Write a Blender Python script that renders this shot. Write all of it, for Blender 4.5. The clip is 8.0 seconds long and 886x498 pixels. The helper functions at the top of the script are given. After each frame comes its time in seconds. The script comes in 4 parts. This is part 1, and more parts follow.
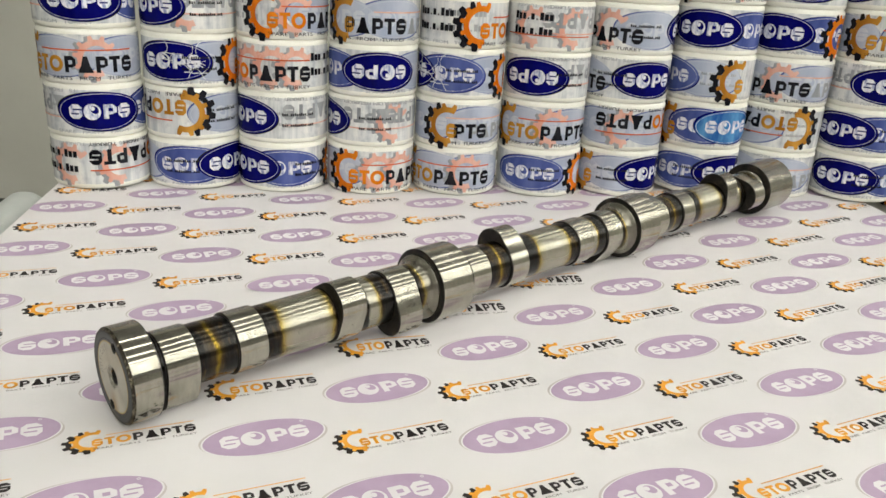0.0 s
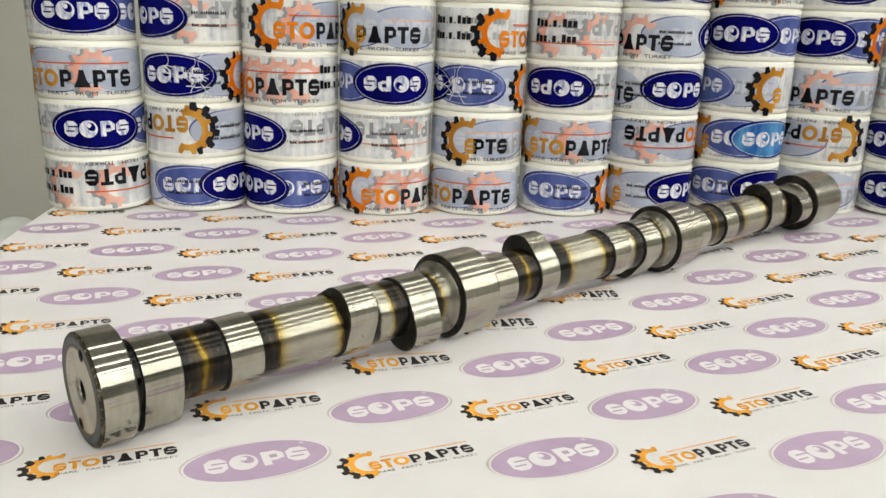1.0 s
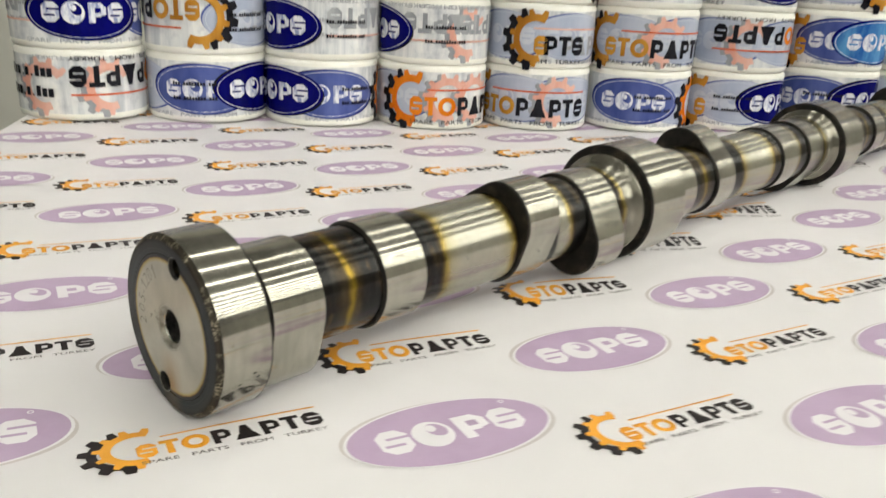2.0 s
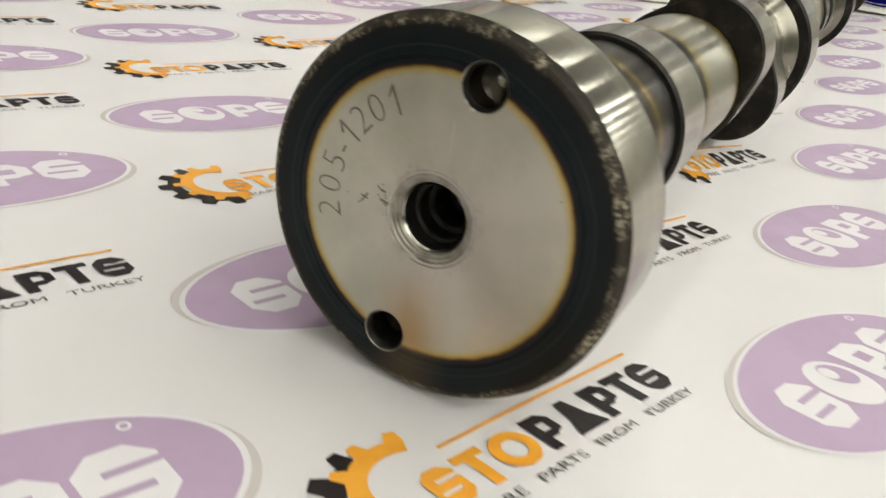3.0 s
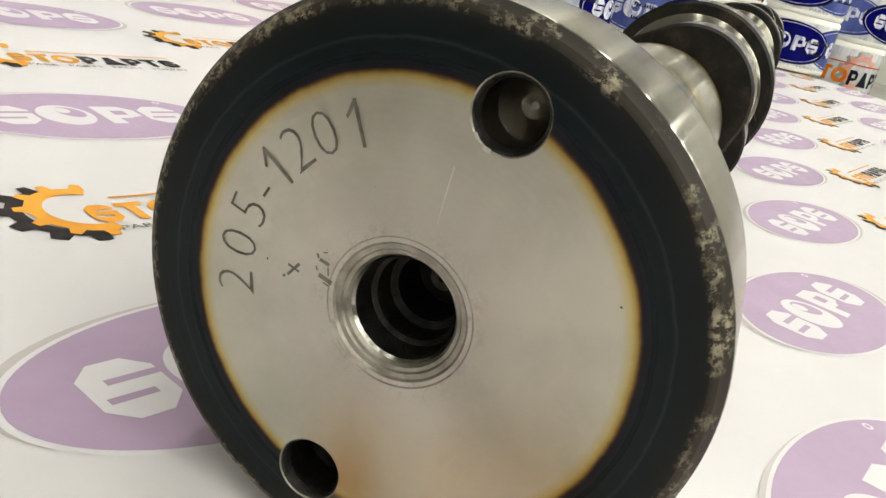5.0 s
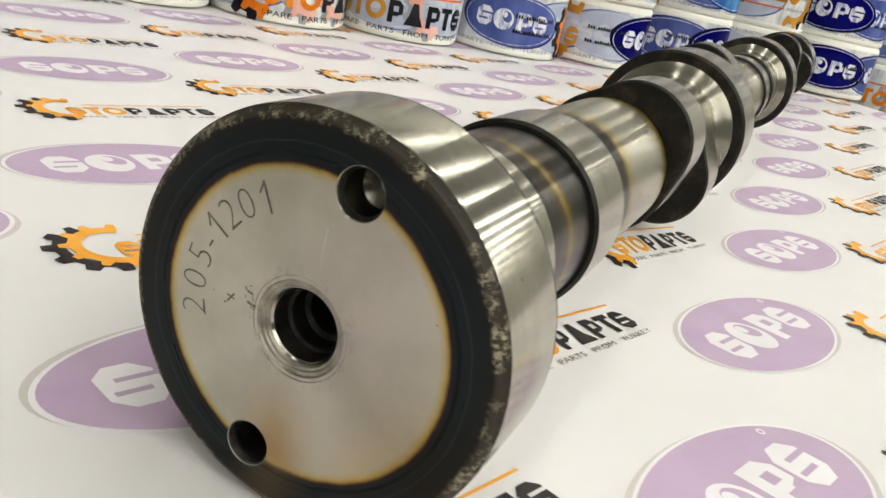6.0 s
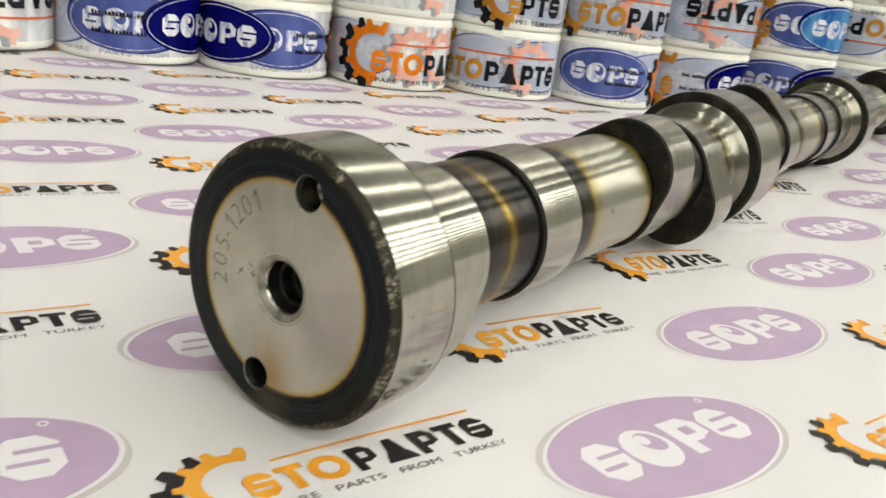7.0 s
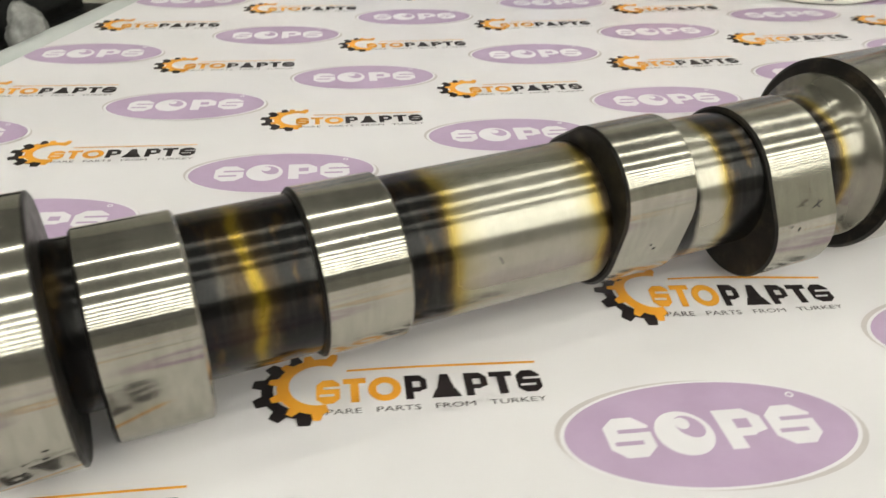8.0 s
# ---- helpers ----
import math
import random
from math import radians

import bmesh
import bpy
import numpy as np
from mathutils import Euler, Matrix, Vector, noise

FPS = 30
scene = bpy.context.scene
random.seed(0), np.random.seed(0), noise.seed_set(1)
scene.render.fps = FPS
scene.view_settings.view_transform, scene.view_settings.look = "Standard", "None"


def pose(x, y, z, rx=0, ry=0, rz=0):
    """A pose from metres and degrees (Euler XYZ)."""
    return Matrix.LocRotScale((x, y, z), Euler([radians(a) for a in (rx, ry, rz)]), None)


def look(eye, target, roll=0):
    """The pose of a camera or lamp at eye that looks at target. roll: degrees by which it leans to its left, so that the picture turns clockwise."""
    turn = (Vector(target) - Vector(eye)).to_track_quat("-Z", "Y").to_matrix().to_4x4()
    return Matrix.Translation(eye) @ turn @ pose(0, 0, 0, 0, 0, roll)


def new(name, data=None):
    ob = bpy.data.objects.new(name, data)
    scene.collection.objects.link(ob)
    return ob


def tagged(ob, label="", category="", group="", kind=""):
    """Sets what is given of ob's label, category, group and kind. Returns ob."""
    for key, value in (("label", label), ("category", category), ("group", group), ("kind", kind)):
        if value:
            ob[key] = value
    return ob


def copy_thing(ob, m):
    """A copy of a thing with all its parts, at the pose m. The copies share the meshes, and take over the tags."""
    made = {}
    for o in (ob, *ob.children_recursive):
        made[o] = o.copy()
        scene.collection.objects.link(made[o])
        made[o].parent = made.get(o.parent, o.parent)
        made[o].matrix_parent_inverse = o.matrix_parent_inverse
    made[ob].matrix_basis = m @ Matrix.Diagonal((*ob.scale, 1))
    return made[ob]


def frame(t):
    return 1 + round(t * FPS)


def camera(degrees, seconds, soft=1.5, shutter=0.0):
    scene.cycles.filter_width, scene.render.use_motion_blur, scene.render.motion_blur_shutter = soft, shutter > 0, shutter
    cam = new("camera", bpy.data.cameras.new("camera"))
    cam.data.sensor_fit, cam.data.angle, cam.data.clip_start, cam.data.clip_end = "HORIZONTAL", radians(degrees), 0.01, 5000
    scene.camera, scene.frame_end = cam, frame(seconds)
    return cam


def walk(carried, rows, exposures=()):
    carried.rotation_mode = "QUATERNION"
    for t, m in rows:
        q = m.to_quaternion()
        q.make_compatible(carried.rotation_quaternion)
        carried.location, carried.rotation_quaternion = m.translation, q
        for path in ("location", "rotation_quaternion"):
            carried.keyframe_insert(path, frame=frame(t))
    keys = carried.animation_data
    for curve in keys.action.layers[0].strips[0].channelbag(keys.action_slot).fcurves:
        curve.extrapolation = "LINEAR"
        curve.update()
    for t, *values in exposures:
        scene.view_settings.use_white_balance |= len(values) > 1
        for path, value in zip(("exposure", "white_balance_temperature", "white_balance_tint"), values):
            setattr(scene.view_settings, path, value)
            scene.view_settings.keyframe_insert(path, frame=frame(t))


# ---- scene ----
EXPOSURES = [(0.0, -0.02), (1.0, 0.03), (2.5, 0.07), (3.0, 0.10), (3.5, 0.21), (4.0, 0.31), (4.5, 0.35), (6.0, 0.22), (6.5, 0.16), (7.0, 0.13), (7.5, 0.07), (8.0, 0.02)]
cam = camera(57.01, 8.0, shutter=0.25)
PATH = [
    (0, (0.0716, -0.3557, 0.2325), (0.1222, 0.0159, 0.0935), 3.40),
    (0.5, (0.0842, -0.3436, 0.2124), (0.1262, 0.0347, 0.0894), 2.65),
    (1, (0.0779, -0.3126, 0.1860), (0.1191, 0.0687, 0.0724), 2.10),
    (1.2, (0.0692, -0.2971, 0.1742), (0.1121, 0.0842, 0.0613), 1.77),
    (2.3, (-0.0348, -0.1481, 0.1005), (0.0612, 0.2116, -0.0459), 4.18),
    (2.5, (-0.0524, -0.1212, 0.0874), (0.0667, 0.2269, -0.0697), 5.08),
    (2.7, (-0.0650, -0.1011, 0.0730), (0.0813, 0.2332, -0.0907), 6.22),
    (2.9, (-0.0764, -0.0833, 0.0669), (0.0939, 0.2388, -0.0982), 7.40),
    (3, (-0.0798, -0.0740, 0.0664), (0.1007, 0.2432, -0.0973), 7.99),
    (3.2, (-0.0856, -0.0605, 0.0638), (0.1111, 0.2488, -0.0962), 9.11),
    (3.5, (-0.0851, -0.0486, 0.0612), (0.1265, 0.2543, -0.0920), 11.00),
    (3.7, (-0.0847, -0.0436, 0.0580), (0.1334, 0.2565, -0.0916), 12.27),
    (4, (-0.0820, -0.0401, 0.0587), (0.1394, 0.2610, -0.0837), 13.41),
    (4.2, (-0.0797, -0.0375, 0.0582), (0.1494, 0.2588, -0.0825), 14.55),
    (4.5, (-0.0697, -0.0374, 0.0578), (0.1543, 0.2604, -0.0876), 14.41),
    (4.7, (-0.0691, -0.0377, 0.0562), (0.1603, 0.2570, -0.0873), 14.48),
    (5.8, (-0.0688, -0.0580, 0.0679), (0.1388, 0.2513, -0.0776), 12.84),
    (6, (-0.0678, -0.0675, 0.0719), (0.1344, 0.2473, -0.0697), 12.62),
    (6.2, (-0.0680, -0.0809, 0.0733), (0.1290, 0.2398, -0.0620), 12.14),
    (6.5, (-0.0694, -0.0996, 0.0764), (0.1139, 0.2313, -0.0535), 11.21),
    (6.8, (-0.0685, -0.1149, 0.0772), (0.0920, 0.2286, -0.0502), 9.58),
    (7, (-0.0572, -0.1176, 0.0812), (0.0805, 0.2355, -0.0466), 7.96),
    (7.3, (-0.0227, -0.1167, 0.0884), (0.0587, 0.2504, -0.0481), 4.81),
    (7.5, (0.0013, -0.1127, 0.0914), (0.0344, 0.2572, -0.0571), 2.74),
    (7.7, (0.0290, -0.1063, 0.0973), (0.0157, 0.2576, -0.0681), 1.07),
    (8, (0.0653, -0.0875, 0.1122), (-0.0007, 0.2533, -0.0865), -0.26),
]
walk(cam, [(t, look(eye, target, roll)) for t, eye, target, roll in PATH], EXPOSURES)

# ---------------------------------------------------------------- light
world = bpy.data.worlds.new("world")
world.use_nodes = True
world.node_tree.nodes["Background"].inputs["Color"].default_value = (0.9, 0.95, 1.0, 1)
world.node_tree.nodes["Background"].inputs["Strength"].default_value = 0.05
scene.world = world
LAMP = 17.8            # radiance of the ceiling tubes


# ---------------------------------------------------------------- materials
def mat(name):
    m = bpy.data.materials.new(name)
    m.use_nodes = True
    nt = m.node_tree
    return m, nt, nt.nodes["Principled BSDF"]


def ramp(nt, fac, stops):
    r = nt.nodes.new("ShaderNodeValToRGB")
    els = r.color_ramp.elements
    while len(els) < len(stops):
        els.new(0.5)
    for el, (pos, col) in zip(els, stops):
        el.position = pos
        el.color = (*col, 1) if len(col) == 3 else col
    nt.links.new(fac, r.inputs["Fac"])
    return r


def mapped(nt, scale, coord="Object"):
    tc = nt.nodes.new("ShaderNodeTexCoord")
    mp = nt.nodes.new("ShaderNodeMapping")
    mp.inputs["Scale"].default_value = scale
    nt.links.new(tc.outputs[coord], mp.inputs["Vector"])
    return mp.outputs["Vector"]


def noise_tex(nt, vec, scale, detail=4.0, rough=0.6):
    n = nt.nodes.new("ShaderNodeTexNoise")
    n.inputs["Scale"].default_value = scale
    n.inputs["Detail"].default_value = detail
    n.inputs["Roughness"].default_value = rough
    nt.links.new(vec, n.inputs["Vector"])
    return n.outputs["Fac"]


def bump(nt, bsdf, height, strength, distance):
    b = nt.nodes.new("ShaderNodeBump")
    b.inputs["Strength"].default_value = strength
    b.inputs["Distance"].default_value = distance
    nt.links.new(height, b.inputs["Height"])
    nt.links.new(b.outputs["Normal"], bsdf.inputs["Normal"])


def mix(nt, fac, a, b, blend="MIX"):
    m = nt.nodes.new("ShaderNodeMix")
    m.data_type = "RGBA"
    m.blend_type = blend
    for sock, value in ((m.inputs[0], fac), (m.inputs[6], a), (m.inputs[7], b)):
        if hasattr(value, "is_output"):
            nt.links.new(value, sock)
        else:
            sock.default_value = value
    return m.outputs[2]


def painted(name, low, high, rough, scale, bump_d=0.0, metal=0.0, coat=0.0, detail=4.0):
    """A surface whose colour drifts between two values, with slight relief."""
    m, nt, b = mat(name)
    v = mapped(nt, (1, 1, 1))
    n = noise_tex(nt, v, scale, detail)
    r = ramp(nt, n, [(0.35, low), (0.65, high)])
    nt.links.new(r.outputs["Color"], b.inputs["Base Color"])
    fine = noise_tex(nt, v, scale * 14, 3.0)
    rr = ramp(nt, fine, [(0.2, (rough * 0.8,) * 3), (0.8, (min(1, rough * 1.2),) * 3)])
    nt.links.new(rr.outputs["Color"], b.inputs["Roughness"])
    b.inputs["Metallic"].default_value = metal
    b.inputs["Coat Weight"].default_value = coat
    b.inputs["Specular IOR Level"].default_value = 0.3
    if bump_d:
        bump(nt, b, fine, 0.5, bump_d)
    return m


M_PAPER = painted("printed_vinyl_white", (0.702, 0.685, 0.688), (0.738, 0.72, 0.723), 0.42, 9, 0.00003)
M_LILAC = painted("ink_lilac", (0.44, 0.328, 0.465), (0.485, 0.365, 0.51), 0.42, 60)
M_GREYLINE = painted("ink_grey_line", (0.52, 0.485, 0.47), (0.58, 0.54, 0.52), 0.42, 60)
M_INKWHITE = painted("ink_white", (0.735, 0.72, 0.73), (0.77, 0.755, 0.765), 0.42, 60)
M_ORANGE = painted("ink_orange", (0.80, 0.34, 0.03), (0.88, 0.42, 0.05), 0.42, 90)
M_BLACK = painted("ink_black", (0.012, 0.009, 0.010), (0.026, 0.020, 0.021), 0.45, 90)
M_GREYINK = painted("ink_grey", (0.10, 0.09, 0.09), (0.16, 0.15, 0.15), 0.45, 90)



def ink(name, low, high, scale=40, rough=0.22, blend=(0.35, 0.65)):
    """Print under a clear film: even gloss, colour a little cloudy."""
    m, nt, b = mat(name)
    n = noise_tex(nt, mapped(nt, (1, 1, 0.35)), scale, 4.0)
    r = ramp(nt, n, [(blend[0], low), (blend[1], high)])
    nt.links.new(r.outputs["Color"], b.inputs["Base Color"])
    b.inputs["Roughness"].default_value = rough
    b.inputs["Specular IOR Level"].default_value = 0.1
    crease = noise_tex(nt, mapped(nt, (1, 1, 0.25)), 120, 3.0)
    bump(nt, b, crease, 0.25, 0.0006)
    return m


def tape_film():
    """Wound clear film over faded layers: cloudy upright bands, fine creases."""
    m, nt, b = mat("wound_tape_film")
    bands = noise_tex(nt, mapped(nt, (1, 1, 0.08)), 95, 4.0, 0.6)
    clouds = noise_tex(nt, mapped(nt, (1, 1, 1)), 70, 5.0, 0.65)
    r1 = ramp(nt, bands, [(0.34, (0.50, 0.53, 0.56)), (0.47, (0.72, 0.735, 0.74)), (0.62, (0.86, 0.86, 0.84))])
    r2 = ramp(nt, clouds, [(0.34, (0.74, 0.76, 0.80)), (0.50, (1, 1, 1))])
    nt.links.new(mix(nt, 1.0, r1.outputs["Color"], r2.outputs["Color"], "MULTIPLY"), b.inputs["Base Color"])
    b.inputs["Roughness"].default_value = 0.22
    b.inputs["Specular IOR Level"].default_value = 0.4
    crease = noise_tex(nt, mapped(nt, (1, 1, 0.25)), 120, 3.0)
    bump(nt, b, crease, 0.3, 0.0008)
    return m


M_TAPE = tape_film()
M_TAPESIDE = painted("tape_edge_cream", (0.86, 0.85, 0.77), (0.91, 0.905, 0.84), 0.5, 80, 0.0001)
M_CORE = painted("cardboard_core", (0.42, 0.36, 0.27), (0.50, 0.43, 0.33), 0.8, 70)
M_NAVY = ink("tape_navy", (0.0015, 0.0015, 0.075), (0.003, 0.003, 0.135), 60)
M_BLUE = ink("tape_blue_dimmed", (0.055, 0.080, 0.27), (0.11, 0.145, 0.38))
M_TEAL = ink("tape_blue_torn", (0.02, 0.10, 0.36), (0.10, 0.30, 0.58), 90)
M_PALEBLUE = ink("tape_blue_faint", (0.38, 0.43, 0.56), (0.50, 0.54, 0.64), 35)
M_LIGHTBLUE = ink("tape_lettering_faint", (0.50, 0.54, 0.63), (0.60, 0.63, 0.69), 60)
M_TWHITE = ink("tape_white_print", (0.22, 0.26, 0.47), (0.78, 0.79, 0.83), 260, blend=(0.38, 0.54))
M_TORANGE = ink("tape_orange", (0.62, 0.14, 0.006), (0.74, 0.235, 0.02), 60)
M_TGOLD = ink("tape_orange_dimmed", (0.36, 0.15, 0.02), (0.58, 0.29, 0.05), 45)
M_TRED = ink("tape_red_line", (0.60, 0.11, 0.04), (0.72, 0.16, 0.07), 60)
M_TPINK = ink("tape_pink_faint", (0.72, 0.36, 0.28), (0.80, 0.52, 0.44), 50)
M_TBLACK = ink("tape_black", (0.006, 0.006, 0.009), (0.022, 0.022, 0.028), 60)
M_TGREY = ink("tape_grey_faint", (0.28, 0.295, 0.32), (0.44, 0.45, 0.47), 50)
M_TTORN = painted("torn_film_white", (0.66, 0.68, 0.72), (0.80, 0.81, 0.82), 0.3, 90)

M_WALL = painted("wall_paint_grey", (0.51, 0.502, 0.445), (0.55, 0.542, 0.482), 0.7, 3, 0.0004)
M_WALLDARK = painted("wall_paint_olive_brown", (0.15, 0.142, 0.112), (0.20, 0.19, 0.152), 0.7, 3, 0.0004)
M_CEIL = painted("ceiling_grey", (0.22, 0.22, 0.213), (0.27, 0.27, 0.262), 0.85, 2)
M_FLOOR = painted("floor_dark", (0.06, 0.06, 0.06), (0.10, 0.10, 0.095), 0.6, 4)
M_TABLE = painted("table_laminate", (0.17, 0.165, 0.14), (0.22, 0.215, 0.185), 0.45, 6, 0.00005)
M_BENCH = painted("bench_black", (0.008, 0.008, 0.008), (0.02, 0.02, 0.02), 0.6, 12)
M_BAG = painted("white_plastic_film", (0.50, 0.53, 0.51), (0.60, 0.625, 0.60), 0.35, 14, 0.0001)
M_HOUSING = painted("lamp_housing_white", (0.7, 0.7, 0.7), (0.75, 0.75, 0.75), 0.5, 5)

m, nt, b = mat("lamp_diffuser")
b.inputs["Base Color"].default_value = (0.8, 0.8, 0.8, 1)
b.inputs["Emission Color"].default_value = (1.0, 0.988, 0.898, 1)
b.inputs["Emission Strength"].default_value = LAMP
M_DIFFUSER = m


def steel_ground():
    """Ground bearing steel: fine lines round the axis, faint smears, a few rust specks."""
    m, nt, b = mat("steel_ground")
    lines = noise_tex(nt, mapped(nt, (2100, 40, 40)), 1.0, 1.5, 0.6)
    coarse = noise_tex(nt, mapped(nt, (620, 95, 95)), 1.0, 2.0, 0.6)
    v2 = mapped(nt, (1, 1, 1))
    smear = noise_tex(nt, v2, 55, 5.0)
    r = ramp(nt, smear, [(0.3, (0.325, 0.310, 0.258)), (0.7, (0.425, 0.409, 0.346))])
    speck = noise_tex(nt, v2, 420, 2.0)
    sp = ramp(nt, speck, [(0.735, (1, 1, 1)), (0.775, (0.35, 0.28, 0.2))])
    band = ramp(nt, coarse, [(0.3, (0.84,) * 3), (0.65, (1.0,) * 3)])
    col = mix(nt, 1.0, r.outputs["Color"], sp.outputs["Color"], "MULTIPLY")
    nt.links.new(mix(nt, 1.0, col, band.outputs["Color"], "MULTIPLY"), b.inputs["Base Color"])
    rr = ramp(nt, smear, [(0.3, (0.125,) * 3), (0.75, (0.18,) * 3)])
    nt.links.new(rr.outputs["Color"], b.inputs["Roughness"])
    b.inputs["Metallic"].default_value = 0.85
    tg = nt.nodes.new("ShaderNodeTangent")
    tg.direction_type, tg.axis = "RADIAL", "X"
    nt.links.new(tg.outputs["Tangent"], b.inputs["Tangent"])
    b.inputs["Anisotropic"].default_value = 0.97
    b.inputs["Anisotropic Rotation"].default_value = 0.25
    both = nt.nodes.new("ShaderNodeMath"); both.operation = "MULTIPLY_ADD"; both.inputs[1].default_value = 1.9
    nt.links.new(coarse, both.inputs[0]); nt.links.new(lines, both.inputs[2])
    bump(nt, b, both.outputs[0], 0.26, 0.00004)
    return m


def steel_black():
    """Quenched flanks: sooty black with brown and olive bloom, rubbed along the turning lines."""
    m, nt, b = mat("steel_black_oxide")
    v = mapped(nt, (1, 1, 1))
    n = noise_tex(nt, v, 120, 6.0, 0.65)
    r = ramp(nt, n, [(0.3, (0.006, 0.0055, 0.005)), (0.55, (0.019, 0.017, 0.014)), (0.72, (0.055, 0.044, 0.030)), (0.85, (0.11, 0.09, 0.065))])
    nt.links.new(r.outputs["Color"], b.inputs["Base Color"])
    b.inputs["Metallic"].default_value = 0.3
    b.inputs["Specular IOR Level"].default_value = 0.25
    rr = ramp(nt, noise_tex(nt, v, 300, 4.0), [(0.3, (0.30,) * 3), (0.7, (0.5,) * 3)])
    nt.links.new(rr.outputs["Color"], b.inputs["Roughness"])
    bump(nt, b, n, 0.45, 0.00025)
    return m


BAY, BAY0 = 0.2045, 0.0145
FL = (0.25, 0.238, 0.195)
GB = (0.25, 0.172, 0.014)
ST = (0.345, 0.315, 0.215)
DK, BR, GD, LT = (0.013, 0.0125, 0.012), (0.050, 0.032, 0.013), (0.30, 0.222, 0.048), (0.36, 0.346, 0.285)


def steel_core():
    """The shaft between the lobes: hardened black bands, straw-coloured rims, bare turned steel."""
    m, nt, b = mat("steel_heat_tinted")
    tc = nt.nodes.new("ShaderNodeTexCoord")
    sep = nt.nodes.new("ShaderNodeSeparateXYZ")
    nt.links.new(tc.outputs["Object"], sep.inputs[0])
    v = mapped(nt, (1, 1, 1))
    wob = noise_tex(nt, v, 100, 2.5, 0.5)
    w = nt.nodes.new("ShaderNodeMath"); w.operation = "MULTIPLY_ADD"
    w.inputs[1].default_value, w.inputs[2].default_value = 0.0045, -BAY0 - 0.00225
    nt.links.new(wob, w.inputs[0])
    add = nt.nodes.new("ShaderNodeMath"); add.operation = "ADD"
    nt.links.new(sep.outputs["X"], add.inputs[0]); nt.links.new(w.outputs[0], add.inputs[1])
    div = nt.nodes.new("ShaderNodeMath"); div.operation = "DIVIDE"; div.inputs[1].default_value = BAY
    nt.links.new(add.outputs[0], div.inputs[0])
    fr = nt.nodes.new("ShaderNodeMath"); fr.operation = "FRACT"
    nt.links.new(div.outputs[0], fr.inputs[0])
    stops = [(0, DK), (27, DK), (31.2, BR), (32.7, GB), (33.2, GB), (34.6, BR), (38, DK), (68.5, DK), (70.2, BR), (72.0, GD), (74.5, ST), (79, LT), (97, LT), (101.5, ST), (103.8, GD), (105.4, BR), (107, DK),
             (128, DK), (129, LT), (134, LT), (136, GD), (137, BR), (138.5, DK), (167, DK), (169, BR), (170, GD), (172, FL), (178, FL), (179.6, DK), (204, DK)]
    r = ramp(nt, fr.outputs[0], [(mm / 204.5, c) for mm, c in stops])
    stain = noise_tex(nt, v, 160, 5.0)
    sr = ramp(nt, stain, [(0.3, (0.86,) * 3), (0.6, (1.0,) * 3)])
    bloom = ramp(nt, noise_tex(nt, mapped(nt, (1.6, 0.5, 0.5)), 130, 6.0, 0.7), [(0.52, (0, 0, 0)), (0.66, (0.075, 0.050, 0.018)), (0.78, (0.13, 0.10, 0.055))])
    rub = noise_tex(nt, mapped(nt, (500, 60, 60)), 1.0, 4.0, 0.7)
    rb = ramp(nt, rub, [(0.5, (0, 0, 0)), (0.85, (0.045, 0.042, 0.034))])
    col = mix(nt, 1.0, r.outputs["Color"], sr.outputs["Color"], "MULTIPLY")
    col = mix(nt, 1.0, col, bloom.outputs["Color"], "LIGHTEN")
    nt.links.new(mix(nt, 1.0, col, rb.outputs["Color"], "ADD"), b.inputs["Base Color"])
    b.inputs["Metallic"].default_value = 0.72
    rg = ramp(nt, stain, [(0.3, (0.21,) * 3), (0.7, (0.25,) * 3)])
    nt.links.new(rg.outputs["Color"], b.inputs["Roughness"])
    tg = nt.nodes.new("ShaderNodeTangent")
    tg.direction_type, tg.axis = "RADIAL", "X"
    nt.links.new(tg.outputs["Tangent"], b.inputs["Tangent"])
    b.inputs["Anisotropic"].default_value = 0.8
    b.inputs["Anisotropic Rotation"].default_value = 0.25
    v3 = mapped(nt, (1500, 30, 30))
    bump(nt, b, noise_tex(nt, v3, 1.0, 1.0), 0.06, 0.00005)
    return m


